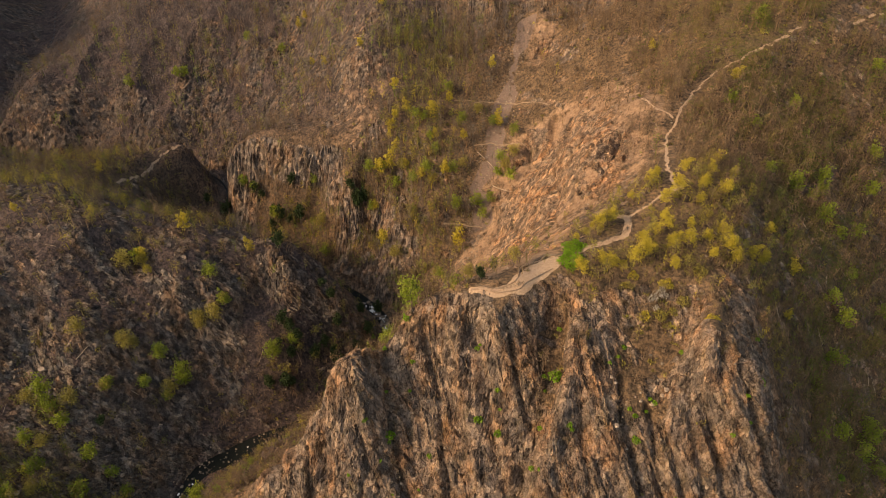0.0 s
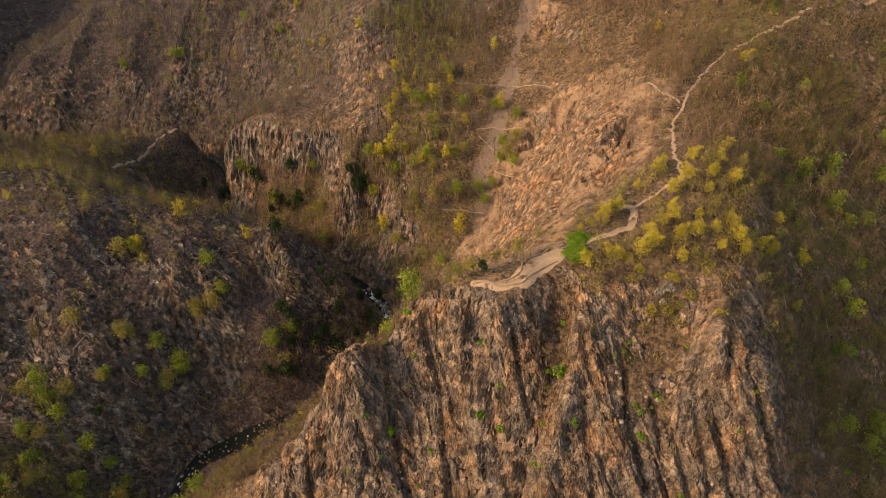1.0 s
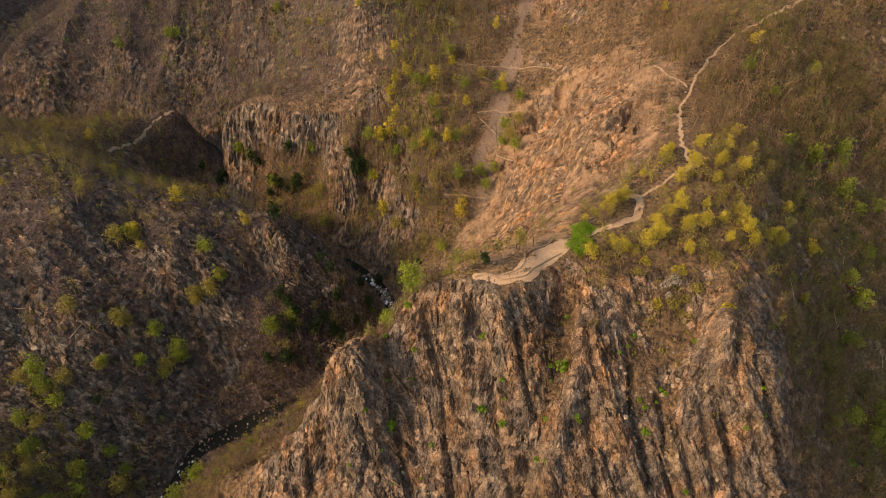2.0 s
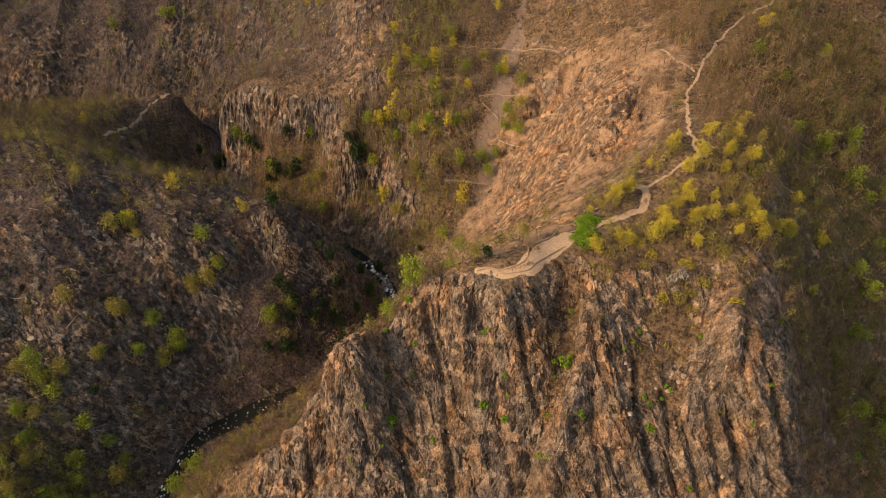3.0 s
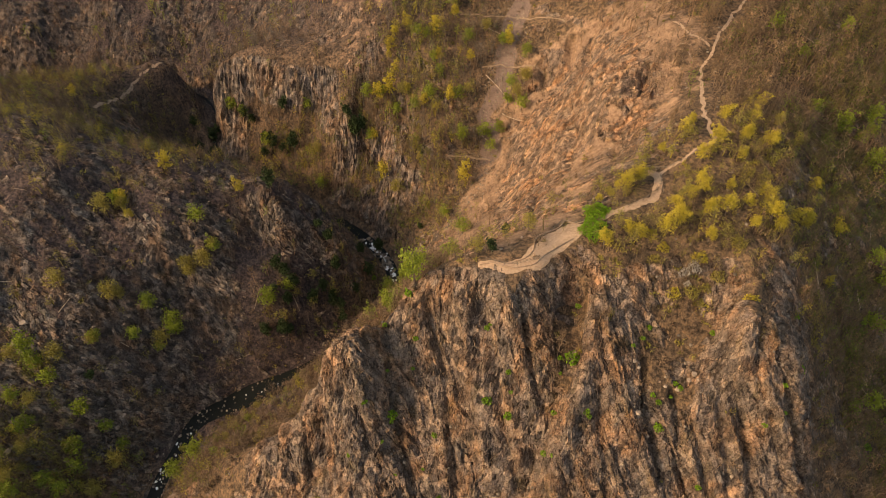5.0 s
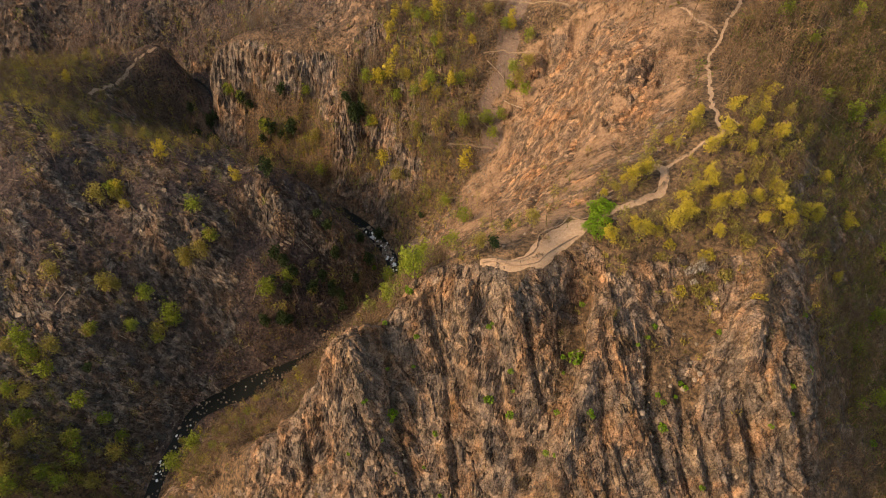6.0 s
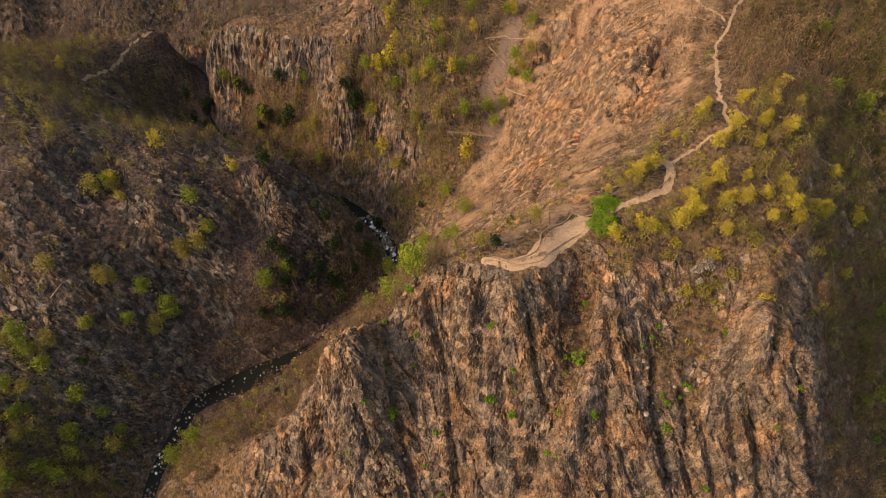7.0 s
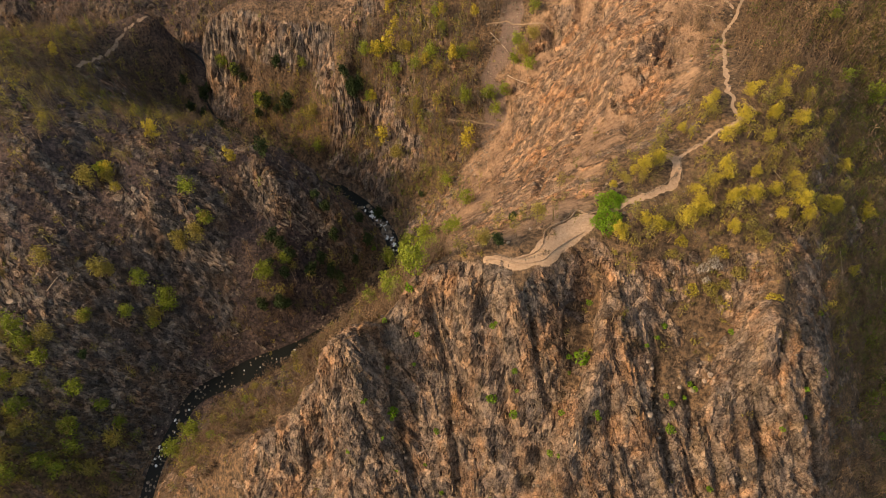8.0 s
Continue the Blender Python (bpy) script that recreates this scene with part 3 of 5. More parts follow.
def clefts(x, y, h):
    """How far the near cliff is cut in along its clefts."""
    cut = np.zeros_like(h)
    for line, deep, half in CLEFTS:
        d = along([(a, b, 0) for a, b in line], x + 0.5 * half * fractal(x / 5, y / 5, h / 9, 2, 44), y)[0]
        cut = cut + deep * np.exp(-((d / half) ** 2))
    return cut


def open_flank(x, y):
    """1 on the open side of the gully, 0 in the woods beyond it."""
    left = -6 + 0.42 * np.maximum(0, np.asarray(y, float) - 250)
    return step(-6, 8, x - left + 5 * fractal(x / 14, y / 14, 0 * x, 2, 31))


# the upper edge of the near cliff, in plan
EDGE = [(-70, 129), (-58, 127.3), (-48, 126), (-40, 128.5), (-34, 131.8), (-30, 133.3), (-24, 136.8), (-15, 140.8), (-10, 144.6), (-5, 147.5), (1, 146.6), (8, 144.6),
        (16, 143.4), (22, 144), (30, 144), (36, 142), (42, 143), (50, 146), (58, 146), (65, 145), (78, 149), (90, 151), (100, 151)]


def past_edge(x, y):
    """Metres behind the cliff's upper edge; below nothing on the face."""
    return np.asarray(y, float) - np.interp(x, [p[0] for p in EDGE], [p[1] for p in EDGE])


def far_shoulder(x, y):
    """The open, stony shoulder above the far cliff."""
    return np.clip(1.4 * np.exp(-(((x + 50) / 22) ** 2 + ((y - 372) / 40) ** 2)) + np.exp(-(((x + 95) / 26) ** 2 + ((y - 366) / 9) ** 2)) + np.exp(-(((x + 48) / 16) ** 2 + ((y - 432) / 30) ** 2)), 0, 1)


def upper_stones(x, y):
    """The stony slope beside the gully's head."""
    return np.clip(1.3 * np.exp(-(((x - 60) / 19) ** 2 + ((y - 407) / 26) ** 2)), 0, 1)


def ledge_noise(x, y, h):
    """Bands across a slope, from -1 to 1."""
    return fractal(x / 9, y / 9, h / 3.5, 3, 23)


def rock_cover(x, y, h, slope):
    """How far bare rock shows, 0 to 1."""
    n = fractal(x / 23, y / 23, h / 30, 4, 5)
    c = step(0.85, 1.35, slope + 0.5 * n)
    shaded = (1 - step(-60, -40, x)) * step(150, 170, y) * (1 - step(290, 310, y))
    c = c * (1 - 0.25 * shaded) * (1 - 0.6 * step(92, 106, x) * (1 - step(190, 215, y)))
    edge = past_edge(x, y)
    face = step(84, 96, y) * (1 - step(-0.5, 2.0, edge)) * step(-71, -63, x) * (1 - step(90, 112, x)) * np.maximum(step(0.4, 0.75, slope + 0.3 * n), step(-5, -2, edge) * (1 - step(12, 18, x)))
    hollow = 1.3 * np.exp(-(((x - 66) / 12) ** 2 + ((y - 134) / 12) ** 2)) + 1.1 * np.exp(-(((x - 66) / 9) ** 2 + ((y - 121) / 8) ** 2)) + 0.7 * np.exp(-(((x - 57) / 5) ** 2 + ((y - 130) / 8) ** 2)) + 0.8 * np.exp(-(((x - 31) / 4) ** 2 + ((y - 134) / 9) ** 2))
    gully = along([(a, b, 0) for a, b in CLEFTS[0][0]], x, y)[0]
    face = face * (1 - np.clip(1.1 * hollow + 1.2 * np.exp(-((gully / 2.6) ** 2)) + 0.3 * n, 0, 1))
    flank = np.clip(1.35 * np.exp(-(((x - 54) / 27) ** 2 + ((y - 258) / 58) ** 2)), 0, 1) * step(-0.35, 0.1, n + 0.5 * ledge_noise(x, y, h)) * open_flank(x, y)
    ledges = fractal((x - 0.6 * y) / 11, (y + 0.6 * x) / 4, h / 8, 4, 9)
    small = 0.95 * (1 - step(292, 300, y) * (1 - step(366, 372, y)) * (1 - step(-50, -40, x))) * step(0.08, 0.3, ledges) * step(0.3, 0.6, slope)
    crags = 0.9 * step(-0.08, 0.16, fractal(x / 13, y / 26, h / 20, 4, 10)) * step(375, 400, y) * step(0.25, 0.45, slope)
    scree = 1 - step(5, 11, along([(a, b, 0) for a, b, _ in GULLY], x, y)[0])
    behind = step(0.5, 2.5, edge) * (1 - step(0, 8, x)) * (1 - step(225, 245, y)) * step(-100, -92, x)
    c = c * (1 - 0.85 * step(-122, -112, x) * (1 - step(-66, -58, x)) * step(296, 302, y) * (1 - step(366, 372, y)) * (1 - step(48, 56, h + 8 * n)))
    c = c * (1 - 0.85 * np.exp(-(((x + 172) / 22) ** 2 + ((y - 370) / 24) ** 2)))
    c = c * (1 - 0.92 * (1 - step(-70, -63, x)) * step(-114, -106, x) * (1 - step(138, 148, y)))
    spur = np.exp(-(((x + 172) / 22) ** 2 + ((y - 370) / 24) ** 2))
    shoulder = 0.95 * np.maximum(far_shoulder(x, y), upper_stones(x, y)) * step(-0.02, 0.2, fractal((x + 0.5 * y) / 16, (y - 0.5 * x) / 7, h / 9, 4, 27))
    hill = (1 - step(-62, -48, x)) * step(140, 155, y) * (1 - step(268, 290, y)) * step(8, 14, along(RIVER_LINE, x, y)[0])
    hill = hill * 0.9 * step(-0.04, 0.22, fractal((0.78 * x - 0.62 * y) / 17, (0.62 * x + 0.78 * y) / 3.4, h / 30, 4, 19))
    return np.clip(np.maximum.reduce([c, face, 0.95 * flank, small, crags, hill, shoulder]) * (1 - 0.85 * spur) * (1 - 0.85 * behind) * (1 - 0.85 * scree * step(250, 270, y)), 0, 1)


def columns(u, z, k, wide, tall, seed):
    """Long upright columns of uneven width, each snapped across at its own heights: their stand-out from 0 to 1,
    a slant across each and the nearness of the joints between them."""
    p, k = u / wide, k.astype(np.int64)
    i = np.floor(p).astype(np.int64)
    near, second, who = np.full(p.shape, 9.0), np.full(p.shape, 9.0), i
    off = np.zeros(p.shape)
    for a in (-1, 0, 1):
        d = p - (i + a + 0.15 + 0.7 * scatter01(i + a, k, 0 * i, seed))
        first = np.abs(d) < near
        second = np.where(first, near, np.minimum(second, np.abs(d)))
        who, off, near = np.where(first, i + a, who), np.where(first, d, off), np.where(first, np.abs(d), near)
    q = z / tall + 9 * scatter01(who, k, 0 * i, seed + 1) + 0.25 * off
    j = np.floor(q).astype(np.int64)
    snap = np.minimum(q - j, 1 - (q - j)) * tall / wide
    out = 0.5 * scatter01(who, k, 0 * i, seed + 2) + 0.5 * scatter01(who, j, k, seed + 3)
    return out, off * (scatter01(who, j, k, seed + 4) - 0.5) + 0.3 * (q - j - 0.5) * (scatter01(who, j, k, seed + 5) - 0.35), np.minimum(second - near, 1.5 * snap)


def jointed(x, y, z, way, seed):
    """Relief of steeply jointed rock that dips towards the compass angle way: ribs, snapped columns and knobbly patches.
    Gives the relief, a tone for each piece and the nearness of the joints."""
    open_slope = np.exp(-(((x - 55) / 50) ** 2 + ((y - 255) / 80) ** 2))
    lean = (0.25 + 0.0028 * np.clip(x + 10, 0, 90)) * (1 - open_slope)
    u = -np.sin(way) * x + np.cos(way) * y + lean * (z - 110)
    k = np.round(way * 40) + 0.0
    u = u + 0.9 * value_noise(u / 9, z / 13, k, seed + 1) + 0.35 * value_noise(u / 2.5, z / 5, k, seed + 2) + 0.12 * value_noise(u, z / 1.7, k, seed + 9)
    flute = 0.25 + 0.9 * step(-0.3, 0.3, fractal(u / 16, z / 14, k, 2, seed + 8)) * (1 - 0.85 * open_slope)
    d = 1.7 * (fins(u / 14, z / 60, k, seed + 3) - 0.6) + 0.8 * flute * (fins(u / 5.7, z / 22, k, seed + 4) - 0.6)
    big, big_slant, big_gap = columns(u, z, k, 5.2, 19.0, seed + 15)
    mid, mid_slant, mid_gap = columns(u + 0.3, z, k, 1.9, 6.5, seed + 25)
    fine, fine_slant, fine_gap = columns(u + 0.1, z, k, 0.8, 2.3, seed + 35)
    knob, knob_tilt, knob_gap = blocks(u / 2.6, z / 3.2, k, seed + 45)
    d += 1.6 * (big - 0.5) + 1.5 * big_slant + flute * (1.25 * (mid - 0.5) + 1.2 * mid_slant + 0.5 * (fine - 0.5) + 0.5 * fine_slant)
    d += (1.25 - flute) * (1.1 * (knob - 0.5) + 1.2 * knob_tilt - 0.3 * (1 - step(0.0, 0.16, knob_gap)))
    open_joint = step(-0.1, 0.4, fractal(u / 6, z / 11, k, 2, seed + 50))
    cleft = open_joint * np.maximum(1 - step(0.0, 0.10, big_gap), 0.75 * flute * (1 - step(0.0, 0.14, mid_gap)))
    crack = np.maximum(flute * (1 - step(0.0, 0.18, fine_gap)), (1.15 - flute) * (1 - step(0.0, 0.10, knob_gap)))
    d -= 0.9 * cleft + 0.15 * crack
    d += 0.45 * fractal(x / 3.6, y / 3.6, z / 3.6, 3, seed + 20, 0.5)
    return d, 0.4 * mid + 0.3 * big + 0.3 * fine, np.maximum(0.6 * cleft, 0.25 * np.clip(crack, 0, 1))


def rock_relief(x, y, z):
    e = 7.0
    way = np.arctan2(land(x, y - e) - land(x, y + e), land(x - e, y) - land(x + e, y))
    sector = way / (np.pi / 4) + 0.35 * fractal(x / 18, y / 18, z / 18, 2, 71)
    low = np.floor(sector)
    f = step(0.35, 0.65, sector - low)
    a, b = jointed(x, y, z, low * np.pi / 4, 300), jointed(x, y, z, (low + 1) * np.pi / 4, 300)
    return [p * (1 - f) + q * f for p, q in zip(a, b)]


def build_land():
    h = ground(XX, YY)
    gy, gx = np.gradient(h, GY, GX)
    slope = np.hypot(gx, gy)
    rock = rock_cover(XX, YY, h, slope)
    trail = trail_gap(XX, YY)
    off_trail = step(0.9, 4.0, np.minimum(trail, along(TRAILS[0], XX, YY)[0] - 0.8))
    wet = along(RIVER_LINE, XX, YY)[0]
    near = step(60, 90, YY) * (1 - step(600, 800, YY))
    bumps = 1.6 * fractal(XX / 19, YY / 19, h / 19, 4, 3) + 0.5 * fractal(XX / 4.2, YY / 4.2, h / 4.2, 3, 4)
    bumps = bumps + (8.0 * (fins(XX / 24, YY / 70, h / 70, 13) - 0.6) + 3.0 * fractal(XX / 9, YY / 14, h / 14, 3, 14)) * step(375, 420, YY)
    far = 14 * fractal(XX / 260, YY / 260, 0 * h, 3, 8) * step(620, 1000, np.hypot(XX, YY - 250))
    z = h + bumps * off_trail * step(1.5, 6, wet - river_half(XX, YY)) * near + far
    # rock: fins that lean with the joints, broken into blocks
    norm = np.stack([-gx, -gy, np.ones_like(h)]) / np.sqrt(1 + slope**2)
    d, tone, joints = np.zeros_like(h), np.full_like(h, 0.5), np.zeros_like(h)
    some = (rock > 0.02) & (near > 0)
    d[some], tone[some], joints[some] = rock_relief(XX[some], YY[some], z[some])
    d *= 1 + 1.1 * np.exp(-(((XX - 55) / 34) ** 2 + ((YY - 262) / 60) ** 2))
    d *= 1 + 0.9 * step(285, 300, YY) * (1 - step(362, 372, YY)) * (1 - step(-10, 5, XX))
    d *= 1 / (1 + np.where((YY > 180) & (XX > 0), (slope / 1.8) ** 2, 0))
    d *= rock * off_trail * near * step(1, 4.5, wet - river_half(XX, YY))
    d -= clefts(XX, YY, h)
    at = np.stack([XX, YY, z]) + norm * d
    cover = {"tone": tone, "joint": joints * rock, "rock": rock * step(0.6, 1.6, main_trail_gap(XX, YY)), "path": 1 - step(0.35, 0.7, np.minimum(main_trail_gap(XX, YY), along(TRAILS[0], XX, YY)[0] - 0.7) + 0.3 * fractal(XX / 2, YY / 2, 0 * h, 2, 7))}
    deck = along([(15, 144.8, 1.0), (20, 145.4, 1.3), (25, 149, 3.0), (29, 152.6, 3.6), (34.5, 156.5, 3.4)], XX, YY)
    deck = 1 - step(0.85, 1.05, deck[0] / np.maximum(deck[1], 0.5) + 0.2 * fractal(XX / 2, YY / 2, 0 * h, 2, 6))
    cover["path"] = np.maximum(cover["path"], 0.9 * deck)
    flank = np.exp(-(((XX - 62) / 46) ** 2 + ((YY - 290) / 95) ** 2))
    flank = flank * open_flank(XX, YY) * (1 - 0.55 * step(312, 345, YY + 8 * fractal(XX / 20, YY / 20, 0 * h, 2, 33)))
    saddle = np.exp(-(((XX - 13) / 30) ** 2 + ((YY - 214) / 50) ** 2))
    # soil tone near (-208, 368) is added to brighten the weakly lit spur
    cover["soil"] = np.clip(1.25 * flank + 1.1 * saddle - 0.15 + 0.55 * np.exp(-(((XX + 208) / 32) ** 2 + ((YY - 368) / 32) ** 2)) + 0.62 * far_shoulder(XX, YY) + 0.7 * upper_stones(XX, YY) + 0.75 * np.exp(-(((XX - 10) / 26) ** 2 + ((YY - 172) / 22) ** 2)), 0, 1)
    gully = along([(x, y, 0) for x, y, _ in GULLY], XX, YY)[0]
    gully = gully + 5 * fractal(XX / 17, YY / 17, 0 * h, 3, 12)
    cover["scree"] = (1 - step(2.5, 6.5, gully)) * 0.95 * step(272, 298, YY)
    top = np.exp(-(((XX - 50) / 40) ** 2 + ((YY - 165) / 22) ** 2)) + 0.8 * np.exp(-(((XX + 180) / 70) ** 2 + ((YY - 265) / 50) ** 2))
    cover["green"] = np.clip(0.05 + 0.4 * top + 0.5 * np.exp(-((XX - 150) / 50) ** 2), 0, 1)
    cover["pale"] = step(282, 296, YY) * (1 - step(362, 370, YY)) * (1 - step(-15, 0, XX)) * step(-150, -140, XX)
    # grey: distance haze of the far slopes, shade of the west hill, as tint
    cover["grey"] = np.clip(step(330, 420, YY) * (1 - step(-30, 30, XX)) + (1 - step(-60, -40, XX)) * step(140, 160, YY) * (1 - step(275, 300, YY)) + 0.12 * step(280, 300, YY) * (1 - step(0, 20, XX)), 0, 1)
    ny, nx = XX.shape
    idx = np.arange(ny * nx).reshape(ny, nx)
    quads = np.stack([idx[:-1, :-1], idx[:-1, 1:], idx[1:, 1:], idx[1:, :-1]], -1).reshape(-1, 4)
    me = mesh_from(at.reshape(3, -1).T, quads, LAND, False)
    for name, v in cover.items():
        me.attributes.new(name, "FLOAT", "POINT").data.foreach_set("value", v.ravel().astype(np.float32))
    return tagged(new("ground", me), "steep gorge hillside of brown litter and jointed rock", "ground", kind="structure"), at, rock


def mesh_from(verts, faces, mat, smooth=False, tint=None):
    """A mesh from arrays; faces all have the same number of corners."""
    me = bpy.data.meshes.new("mesh")
    verts, faces = np.asarray(verts, np.float32), np.asarray(faces, np.int32)
    me.vertices.add(len(verts))
    me.vertices.foreach_set("co", verts.ravel())
    me.loops.add(faces.size)
    me.loops.foreach_set("vertex_index", faces.ravel())
    me.polygons.add(len(faces))
    me.polygons.foreach_set("loop_start", np.arange(0, faces.size, faces.shape[1], dtype=np.int32))
    me.polygons.foreach_set("use_smooth", np.full(len(faces), smooth))
    if tint is not None:
        me.attributes.new("tint", "FLOAT", "POINT").data.foreach_set("value", np.asarray(tint, np.float32))
    me.update(calc_edges=True)
    me.materials.append(mat)
    return me


GROUND, SURFACE, ROCK = build_land()


def lift(x, y):
    """The finished ground's height at places of the plan, from the sheet's own grid."""
    x, y = np.atleast_1d(np.asarray(x, float)), np.atleast_1d(np.asarray(y, float))
    i, j = np.clip(np.searchsorted(GX, x) - 1, 0, len(GX) - 2), np.clip(np.searchsorted(GY, y) - 1, 0, len(GY) - 2)
    u, v = (x - GX[i]) / (GX[i + 1] - GX[i]), (y - GY[j]) / (GY[j + 1] - GY[j])
    z = SURFACE[2]
    return z[j, i] * (1 - u) * (1 - v) + z[j, i + 1] * u * (1 - v) + z[j + 1, i] * (1 - u) * v + z[j + 1, i + 1] * u * v


def rock_at(x, y):
    i, j = np.clip(np.searchsorted(GX, x) - 1, 0, len(GX) - 2), np.clip(np.searchsorted(GY, y) - 1, 0, len(GY) - 2)
    return ROCK[j, i]


# ---- slabs of rock that stand out of the crags ----
def slab_shape(rng):
    """A rough-hewn block one unit long, wide and thick, lying in x (across), y (down the joint) and z (outward)."""
    v = np.array([(a, b, c) for c in (-0.5, 0.5) for b in (-0.5, 0.5) for a in (-0.5, 0.5)])
    v[4:, :2] *= rng.uniform(0.55, 0.95, 2)
    v += rng.uniform(-0.11, 0.11, (8, 3))
    v[4:, 2] += rng.normal(0, 0.12) * np.sign(v[4:, 0]) + rng.normal(0, 0.12) * np.sign(v[4:, 1])
    return v


SLAB_FACES = [(4, 5, 7, 6), (0, 1, 5, 4), (1, 3, 7, 5), (3, 2, 6, 7), (2, 0, 4, 6)]


def slab_places(n, weight, lo, hi, seed, slant=0.27, pale=0.0):
    """Places on the crags: centres, axes (across, down, out), sizes and tints."""
    rng = np.random.default_rng(seed)
    a, b, c = SURFACE[:, :-1, :-1], SURFACE[:, :-1, 1:], SURFACE[:, 1:, :-1]
    area = np.linalg.norm(np.cross((b - a).reshape(3, -1).T, (c - a).reshape(3, -1).T), axis=1)
    w = area * weight[:-1, :-1].ravel()
    who = rng.choice(len(w), n, p=w / w.sum())
    at = ((b + c) / 2).reshape(3, -1).T[who]
    x, y, e = at[:, 0], at[:, 1], 3.0
    gx, gy = (ground(x + e, y) - ground(x - e, y)) / (2 * e), (ground(x, y + e) - ground(x, y - e)) / (2 * e)
    out = np.stack([-gx, -gy, np.ones(n)], 1)
    out /= np.linalg.norm(out, axis=1)[:, None]
    side = np.stack([-gy, gx, np.zeros(n)], 1) / np.maximum(np.hypot(gx, gy), 1e-3)[:, None]
    side *= np.where(side[:, :1] < 0, -1, 1)
    turn = slant + 0.0025 * np.clip(x + 10, 0, 90) * (y < 160) + rng.normal(0, 0.7 if seed == 63 else 0.25 if seed == 64 else 0.09, n)
    down = np.cross(side, out)
    down *= np.where(down[:, 2:] > 0, -1, 1)
    down = down * np.cos(turn)[:, None] + side * np.sin(turn)[:, None]
    side = np.cross(down, out)
    roll, nod = rng.normal(0, 0.2, (n, 1)), rng.normal(0, 0.09, (n, 1))
    side, out = side * np.cos(roll) + out * np.sin(roll), out * np.cos(roll) - side * np.sin(roll)
    down, out = down * np.cos(nod) + out * np.sin(nod), out * np.cos(nod) - down * np.sin(nod)
    long = lo + (hi - lo) * rng.uniform(0, 1, n) ** 2.2
    size = np.stack([long * rng.uniform(0.22, 0.55, n), long, long * rng.uniform(0.16, 0.32, n)], 1)
    at = at - out * size[:, 2:] * rng.uniform(-0.2 if seed == 64 else 0.28, 0.35 if seed == 64 else 0.55, (n, 1))
    return at, np.stack([side, down, out], 1), size, rng.uniform(pale, 1, n)


def build_slabs():
    rng = np.random.default_rng(61)
    shapes = [slab_shape(rng) for _ in range(24)]
    face = step(90, 98, YY) * (1 - step(0.0, 1.5, past_edge(XX, YY))) * step(-70, -62, XX) * (1 - step(100, 112, XX)) * step(0.5, 0.8, ROCK)
    rib = XX + 0.25 * SURFACE[2]
    face = face * (0.1 + step(-0.25, 0.3, fractal(rib / 7, SURFACE[2] / 40, YY / 60, 3, 67)))
    flank = step(180, 200, YY) * (1 - step(420, 440, YY)) * step(0, 20, XX) * (1 - step(140, 160, XX)) * step(0.4, 0.8, ROCK)
    shaded = (1 - step(-55, -35, XX)) * step(130, 150, YY) * (1 - step(280, 300, YY)) * step(-230, -215, XX) * (0.05 + step(0.2, 0.6, ROCK))
    shaded = shaded * (0.06 + step(0.0, 0.3, fractal((XX - 0.6 * YY) / 30, (YY + 0.6 * XX) / 10, 0 * XX, 3, 68)))
    for a, b, u, v in ((-165, 150, 14, 10), (-152, 160, 14, 6), (-138, 161, 8, 6), (-170, 182, 10, 9), (-165, 173, 8, 8), (-125, 172, 8, 5)):
        shaded = shaded + 4.0 * np.exp(-(((XX - a) / u) ** 2 + ((YY - b) / v) ** 2))
    streaks = step(-0.1, 0.2, fractal((XX + 0.9 * YY) / 9, (YY - 0.9 * XX) / 40, 0 * XX, 3, 69))
    for a, b, u, v in ((-88, 226, 24, 24), (-128, 204, 26, 20), (-150, 190, 20, 16)):
        shaded = shaded + 0.7 * streaks * np.exp(-(((XX - a) / u) ** 2 + ((YY - b) / v) ** 2))
    back = step(290, 310, YY) * (1 - step(590, 600, YY)) * step(-330, -320, XX) * (1 - step(10, 30, XX)) * step(0.4, 0.8, ROCK)
    for n, weight, lo, hi, seed, label in ((7000, face, 0.4, 2.8, 62, "sharp-edged slabs of grey-tan jointed rock on the cliff"), (1500, flank, 0.5, 3.0, 63, "broken crags of sunlit orange-tan rock"),
                                           (8500, shaded, 0.5, 4.2, 64, "grey ledges and blocks of rock on the shaded hill"), (5000, back, 1.0, 4.5, 65, "grey-brown crags of the far cliff")):
        # blocks on the shaded hill use only paler tints, to make up for missing sun
        at, axes, size, tint = slab_places(n, weight, lo, hi, seed, 0.65 if seed == 64 else 0.27, 0.5 if seed == 64 else 0.0)
        form = np.array(shapes)[rng.integers(24, size=n)] * size[:, None]
        verts = at[:, None] + np.einsum("nvk,nkc->nvc", form, axes)
        faces = (np.arange(n)[:, None, None] * 8 + np.array(SLAB_FACES)[None]).reshape(-1, 4)
        tagged(new("crag_blocks", mesh_from(verts.reshape(-1, 3), faces, RUSTY_CRAG if seed == 63 else SHADE_TINTED_CRAG if seed == 64 else GREY_CRAG if seed == 65 else CRAG, False, np.repeat(tint, 8))), label, "rock", kind="stuff")
    # the broad slabs of the near cliff, each on its own
    kinds = [mesh_from(s, SLAB_FACES, CRAG, False, np.full(8, rng.uniform(0.1, 1))) for s in shapes]
    at, axes, size, tint = slab_places(280, face, 1.6, 4.2, 66)
    for n in range(280):
        ob = new("slab", kinds[n % 24])
        ob.parent = GROUND
        m = Matrix((axes[n].T * size[n][None]).tolist()).to_4x4()
        ob.matrix_basis = Matrix.Translation(at[n].tolist()) @ m


